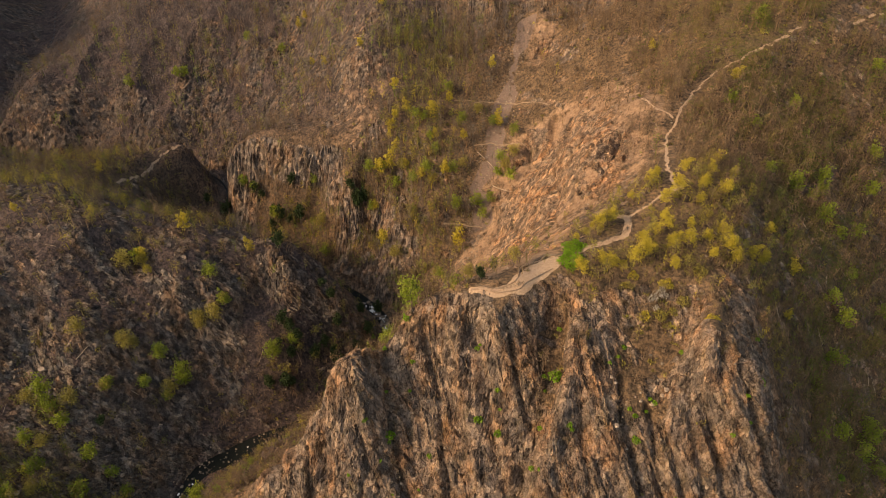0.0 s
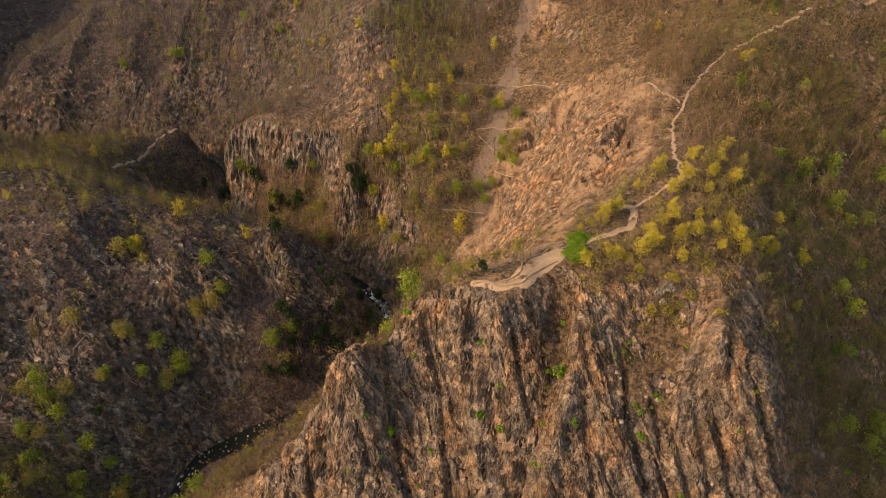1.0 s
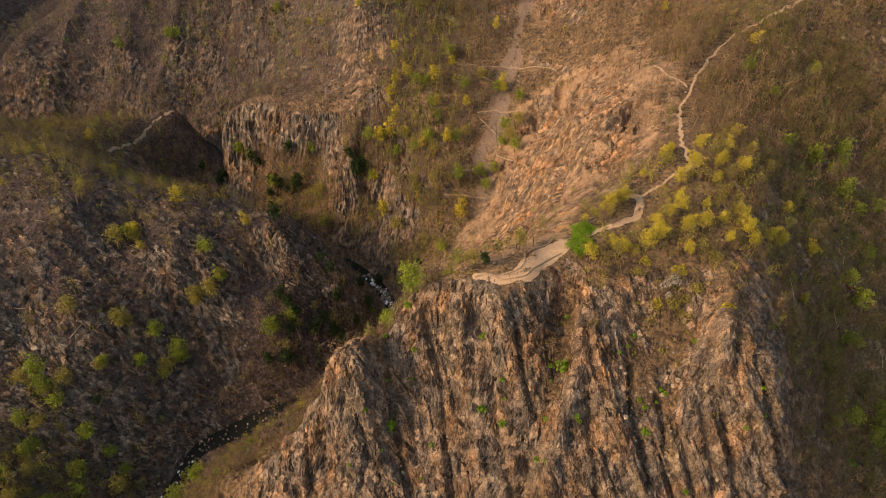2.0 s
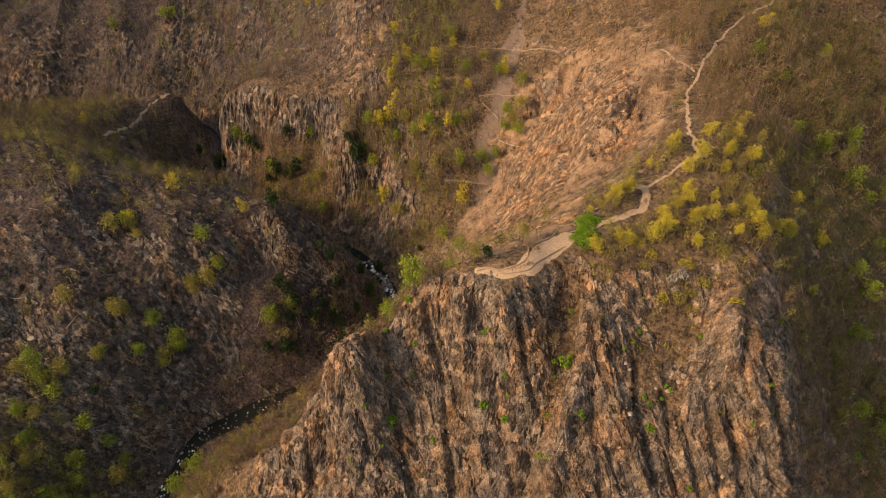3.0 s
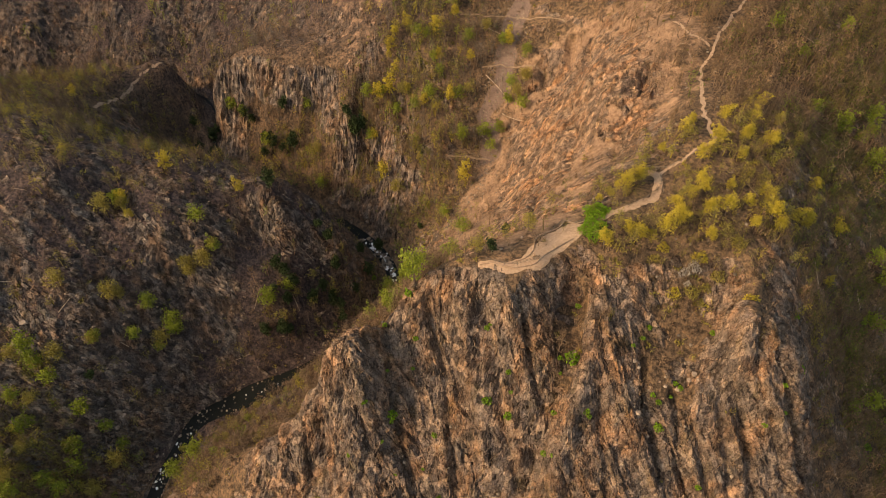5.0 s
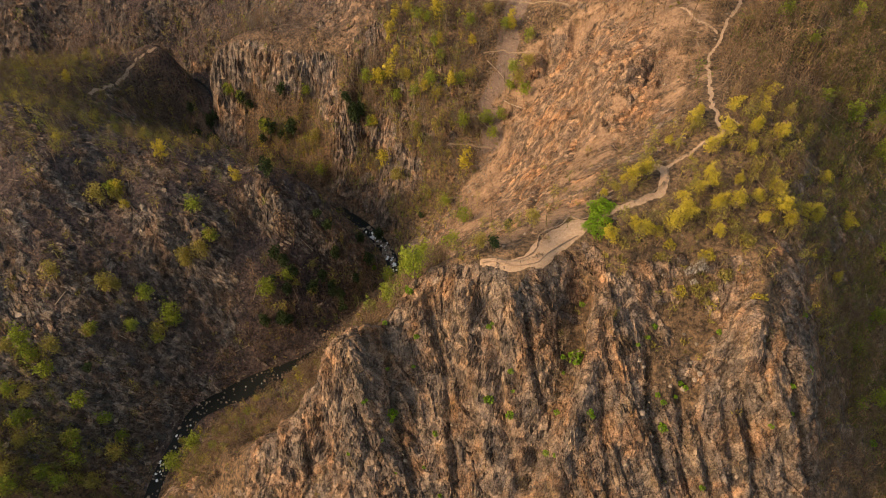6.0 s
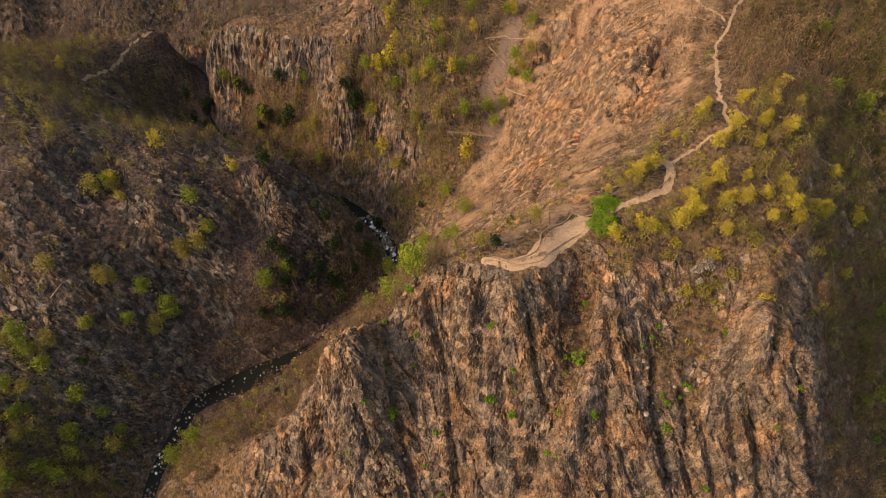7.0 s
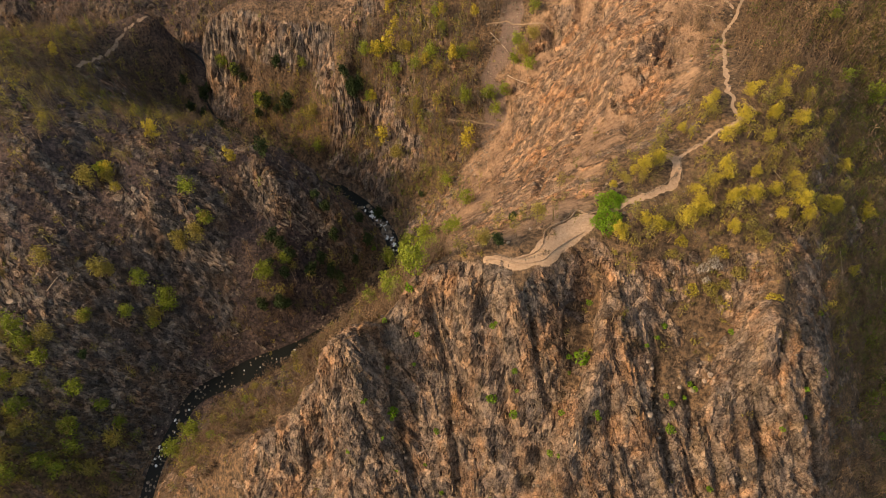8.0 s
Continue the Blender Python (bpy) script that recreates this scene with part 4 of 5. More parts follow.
# ---- the river ----
def build_river():
    mat, nt, bsdf = material("dark_river_water")
    bsdf.inputs["Base Color"].default_value = (0.010, 0.011, 0.009, 1)
    bsdf.inputs["Roughness"].default_value = 0.3
    bsdf.inputs["Specular IOR Level"].default_value = 0.1
    bumped(nt, bsdf, noise_node(nt, 0.9, 5, 0.6), 0.12, 0.7)
    line = densify(RIVER_LINE, 3.0)
    p = np.array(line)
    way = np.gradient(p[:, :2], axis=0)
    way /= np.linalg.norm(way, axis=1)[:, None]
    side = np.stack([way[:, 1], -way[:, 0]], 1)
    across = np.linspace(-1.0, 1.0, 7)
    verts = np.array([(*(a[:2] + s * w * (river_half(a[0], a[1]) + 0.8 if a[1] < 285 else 0.55)), a[2]) for a, s in zip(p, side) for w in across])
    n = len(across)
    faces = [(r * n + c, r * n + c + 1, (r + 1) * n + c + 1, (r + 1) * n + c) for r in range(len(p) - 1) for c in range(n - 1)]
    return tagged(new("river", mesh_from(verts, faces, mat, True)), "narrow dark river running between boulders", "river", kind="structure")


build_river()


# ---- trees ----
def stick(a, b, ra, rb, sides=3):
    """A tapered stick as verts and triangles."""
    a, b = np.array(a, float), np.array(b, float)
    w = (b - a) / max(np.linalg.norm(b - a), 1e-6)
    u = np.cross(w, (0.3, 0.9, 0.2))
    u /= np.linalg.norm(u)
    v = np.cross(w, u)
    ang = np.arange(sides) * 2 * np.pi / sides
    ring = np.cos(ang)[:, None] * u + np.sin(ang)[:, None] * v
    verts = np.r_[a + ra * ring, b + rb * ring]
    tris = []
    for k in range(sides):
        m = (k + 1) % sides
        tris += [(k, m, sides + m), (k, sides + m, sides + k)]
    return verts, np.array(tris)


class Pile:
    """Verts and triangles that grow."""

    def __init__(self):
        self.v, self.f, self.n = [], [], 0

    def add(self, verts, tris):
        self.v.append(verts)
        self.f.append(np.asarray(tris) + self.n)
        self.n += len(verts)

    def done(self):
        return np.concatenate(self.v), np.concatenate(self.f)


def tree_frame(rng, tall, spread):
    """Trunk and limbs of one tree: sticks as (a, b, ra, rb), and the ends from which twigs or leaves grow."""
    sticks, ends = [], []
    at, lean = np.zeros(3) - (0, 0, 0.5), rng.normal(0, 0.06, 2)
    for k in range(4):
        to = at + np.array([*(lean + rng.normal(0, 0.05, 2)), 1.0]) * tall * (0.24 if k else 0.3)
        r = 0.024 * tall * (1 - k / 4.6)
        sticks.append((at, to, r, r * 0.78))
        for _ in range(0 if k == 0 else 3):
            ang = rng.uniform(0, 2 * np.pi)
            base = at + (to - at) * rng.uniform(0.1, 1)
            reach = spread * rng.uniform(0.55, 1.05) * (1.05 - 0.16 * k)
            tip = base + np.array([np.cos(ang) * reach, np.sin(ang) * reach, tall * rng.uniform(0.10, 0.26)])
            elbow = base + (tip - base) * 0.55 + np.array([0, 0, -0.03 * tall])
            sticks += [(base, elbow, r * 0.5, r * 0.34), (elbow, tip, r * 0.34, r * 0.1)]
            ends += [elbow, tip, (elbow + tip) / 2]
        at = to
    ends.append(at)
    return sticks, ends


def bare_tree(seed, twigs=46, limbs=True, wide=1.0):
    """A leafless tree, 8 m tall, its twigs in loose sprays: verts and triangles."""
    rng = np.random.default_rng(seed)
    sticks, ends = tree_frame(rng, 8.0, 2.3)
    pile = Pile()
    for n, s in enumerate(sticks):
        if (limbs and n % 6 == 1) or n < 2:
            pile.add(*stick(*s))
    for _ in range(twigs):
        e = ends[rng.integers(len(ends))] + rng.normal(0, 0.6, 3)
        w = np.array([*rng.normal(0, 0.5, 2), rng.uniform(0.1, 1.1)])
        w *= rng.uniform(0.5, 1.4) / np.linalg.norm(w)
        side = np.cross(w, rng.normal(0, 1, 3))
        side *= wide * rng.uniform(0.05, 0.12) / np.linalg.norm(side)
        pile.add(np.array([e - side, e + side, e + w]), [(0, 1, 2)])
    return pile.done()


def shrub(seed, sprigs=26, wide=0.9, tall=1.3):
    """A low tangle of sprigs."""
    rng = np.random.default_rng(seed)
    pile = Pile()
    for _ in range(sprigs):
        e = np.array([*rng.normal(0, wide * 0.45, 2), -0.15])
        w = np.array([*rng.normal(0, wide * 0.5, 2), tall * rng.uniform(0.3, 1.0)])
        side = np.cross(w, rng.normal(0, 1, 3))
        side *= rng.uniform(0.07, 0.2) / np.linalg.norm(side)
        pile.add(np.array([e + w * 0.2 - side, e + w * 0.3 + side, e + w]), [(0, 1, 2)])
    return pile.done()


def budding(seed, leaves=70, tall=7.0, spread=2.2, clump=0.42):
    """A tree crown of small leaf clumps over a few limbs, all in one set of triangles."""
    rng = np.random.default_rng(seed)
    sticks, ends = tree_frame(rng, tall, spread)
    pile = Pile()
    for n, s in enumerate(sticks):
        if n < 2:
            pile.add(*stick(*s))
    pads = [e for e in ends if e[2] > tall * 0.3]
    for _ in range(leaves):
        c = pads[rng.integers(len(pads))] + rng.normal(0, 0.7, 3)
        u = rng.normal(0, 1, 3)
        u *= clump * rng.uniform(0.5, 1.2) / np.linalg.norm(u)
        w = np.cross(u, rng.normal(0, 1, 3))
        w *= clump * rng.uniform(0.35, 0.7) / np.linalg.norm(w)
        pile.add(np.array([c - u, c + w, c + u]), [(0, 1, 2)])
    return pile.done()


def strewn(templates, x, y, size, seed, sink=0.0):
    """Many copies of the templates, each turned and scaled, as one set of verts, triangles and tints."""
    rng = np.random.default_rng(seed)
    z = lift(x, y) - sink
    verts, tris, tints, n = [], [], [], 0
    kind, turn = rng.integers(len(templates), size=len(x)), rng.uniform(0, 2 * np.pi, len(x))
    for t, (tv, tf) in enumerate(templates):
        who = np.where(kind == t)[0]
        if not len(who):
            continue
        c, s = np.cos(turn[who])[:, None], np.sin(turn[who])[:, None]
        k = size[who][:, None]
        v = np.stack([(tv[:, 0] * c - tv[:, 1] * s) * k, (tv[:, 0] * s + tv[:, 1] * c) * k, tv[:, 2] * k * rng.uniform(0.8, 1.2, len(who))[:, None]], -1)
        v += np.stack([x[who], y[who], z[who]], -1)[:, None]
        verts.append(v.reshape(-1, 3))
        tris.append((tf[None] + (n + np.arange(len(who)) * len(tv))[:, None, None]).reshape(-1, 3))
        tints.append(np.repeat(rng.uniform(0, 1, len(who)), len(tv)))
        n += len(who) * len(tv)
    return np.concatenate(verts), np.concatenate(tris), np.concatenate(tints)


def bald(x, y):
    """The open sunlit flank, where little grows."""
    b = np.exp(-(((x - 50) / 36) ** 2 + ((y - 268) / 85) ** 2)) + np.exp(-(((x - 16) / 32) ** 2 + ((y - 213) / 42) ** 2)) + 0.7 * np.exp(-(((x - 10) / 24) ** 2 + ((y - 172) / 20) ** 2))
    return np.maximum(np.clip(1.3 * b, 0, 1) * open_flank(x, y) * (1 - 0.7 * step(312, 345, y)), 0.7 * np.maximum(far_shoulder(x, y), upper_stones(x, y)))


def wooded(x, y):
    """How thickly trees stand, 0 to 1."""
    c = 1 - (0.9 - 0.45 * step(395, 420, y)) * step(0.45, 0.9, rock_at(x, y))
    c = c * (1 - 0.85 * bald(x, y))
    c = c * step(6, 10, along(RIVER_LINE, x, y)[0] - 9 * np.exp(-(((x + 84) / 20) ** 2 + ((y - 178) / 14) ** 2)))
    c = c * step(1.8, 4.0, trail_gap(x, y))
    gully = along([(a, b, 0) for a, b, _ in GULLY], x, y)[0]
    c = c * (0.1 + 0.9 * step(3.5, 7, gully))
    c = c * (1 - 0.5 * (1 - step(-70, -50, x)) * (1 - step(235, 255, y)) * step(150, 160, y))
    c = c * np.where((x > -76) & (x < 20) & (y < 150), step(2.0, 4.0, past_edge(x, y)), 1.0)
    return c * (0.7 + 0.3 * step(-0.3, 0.3, fractal(x / 30, y / 30, 0 * x, 3, 77)))


def sown(n, box, seed):
    """Random places in a stretch of the plan (x0, x1, y0, y1), kept where trees grow."""
    rng = np.random.default_rng(seed)
    x, y = rng.uniform(box[0], box[1], n), rng.uniform(box[2], box[3], n)
    keep = rng.uniform(0, 1, n) < wooded(x, y)
    return x[keep], y[keep]


BARE = [bare_tree(s, 76, True, 0.85) for s in range(100, 110)]
BARE_FAR = [bare_tree(s, 42, False, 1.6) for s in range(120, 126)]
SHRUBS = [shrub(s) for s in range(140, 148)]
BUDS = [budding(s) for s in range(160, 168)]
# where green comes first: (x, y, reach in x, reach in y, how much)
LEAFING_NEAR = [(165, 230, 45, 80, 0.8), (152, 140, 24, 36, 0.9), (-190, 268, 75, 42, 1.1), (-22, 265, 32, 26, 0.8), (-72, 310, 36, 16, 0.8), (110, 140, 16, 30, 0.4), (-10, 340, 22, 55, 1.0), (190, 330, 60, 55, 1.0), (78, 172, 42, 28, 1.2), (-44, 238, 22, 40, 0.5), (-160, 150, 44, 32, 1.1)]
LEAFING_FAR = [(-15, 410, 25, 60, 0.5), (-95, 325, 40, 12, 0.4), (-10, 250, 20, 14, 0.6), (-135, 195, 60, 50, 0.3), (-150, 340, 25, 30, 0.5), (-75, 145, 28, 22, 0.25), (60, 165, 40, 20, 0.6), (118, 175, 28, 38, 0.7), (-150, 480, 150, 80, 0.5), (-40, 470, 50, 70, 0.5), (-208, 345, 36, 32, 0.9)]
LEAFING = LEAFING_NEAR + LEAFING_FAR


def leafing(x, y):
    return np.clip(sum(k * np.exp(-(((x - a) / u) ** 2 + ((y - b) / v) ** 2)) for a, b, u, v, k in LEAFING), 0, 0.9)


# stretches of woodland: how many trees, x and y of the stretch, least and most size, seed, kinds
WOODS = [(6600, (-260, 60, 122, 420), 0.55, 1.1, 1, BARE),
         (4400, (60, 260, 105, 420), 0.7, 1.3, 2, BARE),
         (7800, (-400, 270, 400, 610), 0.85, 1.45, 3, BARE_FAR),
         (2000, (-260, -90, 225, 400), 0.6, 1.1, 7, BARE),
         (1100, (-55, 25, 228, 300), 0.5, 1.0, 8, BARE),
         (700, (-112, -34, 286, 338), 0.5, 1.0, 9, BARE),
         (900, (-190, -118, 118, 176), 0.6, 1.0, 10, BARE)]
MORE_WOODS = [(1500, (90, 200, 110, 300), 0.7, 1.2, 12, BARE),
              (1100, (100, 230, 230, 400), 0.8, 1.3, 13, BARE),
              (2000, (-108, 0, 124, 215), 0.5, 0.9, 4, BARE),
              (1500, (-48, 32, 285, 430), 0.7, 1.25, 5, BARE),
              (1700, (40, 138, 143, 214), 0.5, 0.9, 6, BARE)]


def build_woods():
    for n, box, lo, hi, seed, kinds in WOODS + MORE_WOODS:
        x, y = sown(n, box, seed)
        rng = np.random.default_rng(seed)
        size = rng.uniform(lo, hi, len(x))
        size *= np.where((x > 40) & (x < 125) & (y < 208), 0.68, 1.0)
        green = rng.uniform(0, 1, len(x)) < np.where(x > 100, 0.6, 0.7) * leafing(x, y)
        budded = ~green & (rng.uniform(0, 1, len(x)) < (0.5 if box[0] >= 40 else 0.2))
        if budded.any():
            v, f, t = strewn(BUDS, x[budded], y[budded], 1.1 * size[budded], seed + 20)
            tagged(new("woodland", mesh_from(v, f, BUDDED, False, t)), "brown trees with swelling buds on the steep slopes", "woodland", kind="stuff")
        bare = ~green & ~budded
        v, f, t = strewn(kinds, x[bare], y[bare], size[bare], seed)
        # the farther woods get the twig colours greyed for haze
        tagged(new("woodland", mesh_from(v, f, FAR_TWIGS if seed == 3 else GREY_TWIGS if seed in (5, 7, 8, 9) else TWIGS, False, t)), "leafless brown trees on the far slopes, greyed for haze" if seed == 3 else "leafless brown trees covering the steep hillsides", "woodland", kind="stuff")
        if green.any():
            pick = rng.uniform(0, 1, len(x)) + np.where(x > 100, -0.3, 0)
            pick = pick + np.where((x > 40) & (x < 116) & (y < 210), 0.25, 0)
            pick = np.where(y > 395, 0.8 * pick, np.where((x < -100) & (y > 215), 0.2 + 0.8 * pick, pick))
            for who, mat, label in ((green & (pick < 0.25), GREEN, "thicket of trees in fresh green leaf"), (green & (pick > 0.8), YELLOW, "thicket of yellow-green young trees"),
                                    (green & (pick >= 0.25) & (pick <= 0.8), OLIVE, "thicket of trees just coming into olive leaf")):
                if not who.any():
                    continue
                v, f, t = strewn(BUDS, x[who], y[who], size[who], seed + 5)
                tagged(new("thicket", mesh_from(v, f, {GREEN: WOOD_GREEN, OLIVE: WOOD_OLIVE}.get(mat, mat) if box[0] >= 60 else mat, False, t)), label, "woodland", kind="stuff")


def build_scrub():
    rng = np.random.default_rng(9)
    n = 10000
    x, y = rng.uniform(-250, 230, n), rng.uniform(92, 420, n)
    bank = rng.uniform(0, 1, n) < 0.14
    x[bank], y[bank] = rng.uniform(-108, 0, bank.sum()), rng.uniform(122, 215, bank.sum())
    near = rng.uniform(0, 1, n) < 0.12
    x[near], y[near] = rng.uniform(-60, 110, near.sum()), rng.uniform(95, 150, near.sum())
    r = rock_at(x, y)
    keep = (rng.uniform(0, 1, n) < np.where(r > 0.5, np.where(y < 150, 0.10, 0.3), 0.8)) & (along(RIVER_LINE, x, y)[0] > 5)
    keep &= (past_edge(x, y) > 1.5) | (x > 20) | (x < -72) | (y < 112) | (past_edge(x, y) < -9)
    keep &= (trail_gap(x, y) > 1.3) & (rng.uniform(0, 1, n) > 0.75 * bald(x, y))
    x, y = x[keep], y[keep]
    size = rng.uniform(0.5, 1.5, len(x))
    green = rng.uniform(0, 1, len(x)) < 0.12 + 0.5 * leafing(x, y)
    v, f, t = strewn(SHRUBS, x[~green], y[~green], size[~green], 10)
    tagged(new("scrub", mesh_from(v, f, TWIGS, False, t)), "dry brown undergrowth and low scrub", "scrub", kind="stuff")
    v, f, t = strewn(SHRUBS, x[green], y[green], size[green], 11)
    tagged(new("scrub", mesh_from(v, f, OLIVE, False, t)), "low olive-green scrub between the rocks", "scrub", kind="stuff")


build_woods()
build_scrub()
build_slabs()


def part(name, me, parent, label=""):
    """Links a mesh as one part of a thing."""
    ob = new(name, me)
    ob.parent = parent
    return tagged(ob, label)


def leafy_tree(seed, leaves, mat, label, tall=7.0, spread=2.4, clump=0.5, round_top=1.0):
    """A tree in young leaf: trunk and a crown of small leaf clumps."""
    rng = np.random.default_rng(seed)
    sticks, ends = tree_frame(rng, tall, spread)
    wood, crown = Pile(), Pile()
    for s in sticks:
        wood.add(*stick(*s, sides=4))
    pads = [e + rng.normal(0, 0.35, 3) for e in ends if e[2] > tall * 0.3]
    for _ in range(leaves):
        p = pads[rng.integers(len(pads))]
        off = rng.normal(0, 1, 3)
        off *= rng.uniform(0.25, 1.0) * 0.95 / np.linalg.norm(off)
        c = p + off * (1, 1, 0.7)
        if rng.uniform() < 0.45:
            c = np.array([0, 0, 0.66 * tall]) + off * (1.1 * spread, 1.1 * spread, 0.36 * tall)
        u, w = rng.normal(0, 1, 3), rng.normal(0, 1, 3)
        u *= clump * rng.uniform(0.5, 1.1) / np.linalg.norm(u)
        w = np.cross(u, w)
        w *= clump * 0.55 * rng.uniform(0.5, 1.1) / np.linalg.norm(w)
        crown.add(np.array([c - u, c + w, c + u * 0.9, c - w]), [(0, 1, 2), (0, 2, 3)])
    tree = tagged(new("tree", None), label, "tree", "trees in young leaf")
    wv, wf = wood.done()
    cv, cf = crown.done()
    part("trunk", mesh_from(wv, wf, BARK), tree)
    part("crown", mesh_from(cv, cf, mat, False, np.full(len(cv), rng.uniform(0.45, 1.0))), tree)
    return tree


def plant(kinds, places, seed, lo=0.7, hi=1.15, sink=0.1):
    """Sets copies of the kinds of tree at places of the plan."""
    rng = np.random.default_rng(seed)
    for n, (x, y, *more) in enumerate(places):
        if trail_gap(np.array([x]), np.array([y]))[0] < 1.6:
            continue
        k = more[0] if more else rng.uniform(lo, hi)
        ob = copy_thing(kinds[n % len(kinds)], Matrix.Identity(4))
        ob.matrix_basis = pose(x, y, float(lift(x, y)[0]) - sink, 0, 0, rng.uniform(0, 360)) @ Matrix.Diagonal((k, k, k * rng.uniform(0.85, 1.15), 1))


def uproot(kinds):
    """Removes the patterns from which trees were copied."""
    for ob in kinds:
        for o in (*ob.children_recursive, ob):
            bpy.data.objects.remove(o)


YELLOW_AT = [(51.4, 152.6), (59, 154.3), (71.1, 167.1), (79.4, 167.9), (83.4, 162.4), (99.7, 205.8), (104.9, 200.2), (63.1, 159.1), (90.7, 160.5), (92.3, 157.9), (102.8, 167.4), (80.1, 184.7), (107.1, 168.5), (48.9, 153.6), (61.4, 174.7), (56, 174.8), (124.2, 175.5), (83.6, 156.2), (76.3, 159.4), (67.9, 164.9), (97.6, 188.2), (70.4, 151.9), (72.7, 192.3), (66, 179.4), (88.7, 187.2), (134.8, 282.5), (60.9, 180.5), (51.8, 172.5)]
FAR_YELLOW_AT = [(-27.6, 352.5), (-30.6, 340.3), (-20.3, 323.6), (-3.9, 335.7), (-12, 315.5), (32.4, 342.5), (-51, 404.3), (-40.4, 444), (-106.3, 509.4), (-111, 506.5), (112.2, 340), (31, 384.8), (-243.9, 410.1), (-202.7, 332.2), (-138.4, 235.1), (-79.6, 426.4), (-89.6, 434.9), (-27, 332.2), (12.4, 333.9), (-20.9, 358)]
GREEN_AT = [(-79.8, 214), (-119, 197.8), (-143.6, 184.1), (-124.6, 190.3), (-164.1, 149.3), (-148.7, 148.5), (-124, 495.2), (-196.4, 474.3), (-234.2, 460.6), (-200.1, 471.4), (-40.2, 310.9), (-103.1, 330.5), (30.9, 309.6), (18.1, 299), (-101.8, 223.5), (-140.6, 235.3), (143.8, 224.7), (134.2, 228.5), (153.5, 213.5), (161.4, 210.5), (160.4, 193.6), (144.7, 177.1), (157.1, 144.3), (152.4, 138), (160.8, 136.1), (158.4, 149.5), (142.7, 161.8), (161.7, 275.3), (203.2, 267), (220.3, 314), (161.8, 235.4), (173.9, 217.4), (160.3, 330.5), (-7.2, 335.7), (5.7, 316.3), (-153.3, 507.9), (-168.5, 139.8), (-26.8, 317.2)]
DARK_AT = [(-48.9, 313.7), (-144.9, 171.3), (-99, 327.4), (-118, 346.8), (-52.9, 234.6), (-58, 226.1), (-43.1, 250.2), (-62.8, 219.5), (-82.5, 204), (-73.6, 205.6), (-35.8, 262.8), (-70.3, 221.9)]
BIG_GREEN_AT = [(-119.3, 198.5), (-145.2, 183.2), (-127.8, 201.9), (-80.1, 213.3), (-123.4, 191.2), (-165.8, 174.6), (-134.7, 154.6), (-135, 148.5), (-146.7, 141.5), (-163.1, 170.8), (-161.6, 143.2), (-107.9, 230.7), (-73.1, 219.9), (-105.7, 218.4), (-168.3, 158.1), (-154, 134), (-140, 136.4), (-102.2, 147.8), (-111, 144.4), (-156.5, 174.5), (-132.2, 189.9), (-161.7, 127.6), (-139.5, 200)]
BIG_YELLOW_AT = [(-139.1, 232.3), (-101.5, 224.1), (-112.1, 216), (-149.6, 148.5), (-164.5, 133.6), (-155.7, 195.7), (-144.6, 227.6), (-137.7, 200.6), (-171.4, 172), (-112.8, 217), (-162.1, 160)]
BANK_GREEN_AT = [(-17.4, 162.9), (-29.2, 238.1), (-19.9, 238.3), (-11.9, 229), (-22.6, 233.4), (-9.5, 147.5)]
WATERSIDE_AT = [(-114.6, 157.6), (-102.1, 155.9), (-85.9, 137.6), (-83.3, 153), (-76.2, 159.6), (-69.1, 157.2), (-68.4, 174.7), (-98.5, 134.7), (-85.4, 146.3), (-99.8, 144.6), (-78.6, 155.1), (-88.6, 132.3), (-69.2, 188.7), (-48.9, 162.7)]
GULLY_SIDE_AT = [(26, 299), (34, 309), (37, 303), (30, 341), (21, 353), (33, 316), (41, 330), (12, 318), (8, 296), (12, 345), (28, 362)]
LOOP_AT = [(46.9, 173.7), (50.1, 174.5), (53.1, 174.3), (55.7, 175.7), (43.9, 170), (59.1, 177.4), (47.5, 169.7), (65.2, 187.6), (66.7, 184.4), (51.3, 169.8)]
CLIFF_DARK_AT = [(-48.4, 314.1), (-52.8, 318.1), (-45.7, 315.6), (-113.5, 344.4), (-104.6, 331.9), (-93.4, 323.1), (-140, 354.1), (-92.5, 338.9), (-86.7, 323.9), (-104.7, 326)]
CLIFF_GREEN_AT = [(-118.4, 347.7), (-38.9, 309.8), (-100.8, 328.7), (-77.8, 337.9), (-30.1, 323.8), (-3.4, 328.8), (-30.3, 345), (-22.6, 323.1), (-9.2, 316.6), (1.5, 314.4), (-16.6, 314.5), (-32.7, 291.4), (-25.3, 282.7), (-69.7, 302.4), (-92.7, 247.1), (18.9, 299.2), (33.1, 339.5), (39.2, 316.3), (22.2, 291.7), (8.3, 276.4), (-126, 351.6), (-122.2, 250.3), (-72.6, 314), (-42.4, 326.2)]
SADDLE_GREEN_AT = [(-20.9, 223), (-12.2, 188.8), (-9.9, 202.7), (-25.9, 228.6), (-0.3, 207.2), (2, 203.8), (6.3, 232.1), (-6.9, 199.9), (-29.2, 236.7), (-1.4, 262.2), (-20.7, 238)]
SADDLE_OLIVE_AT = [(12.9, 164.1), (11.2, 152.6), (2.3, 149.7), (22.5, 158.2), (19.8, 164.8), (15.9, 157.4), (6.6, 175.8), (7.3, 150.2), (13.5, 208.1), (33.9, 187.9)]
SADDLE_DARK_AT = [(-13.7, 264.7), (-6.8, 223.5), (-5.1, 223.8), (11.5, 149.1), (16.9, 165.3)]


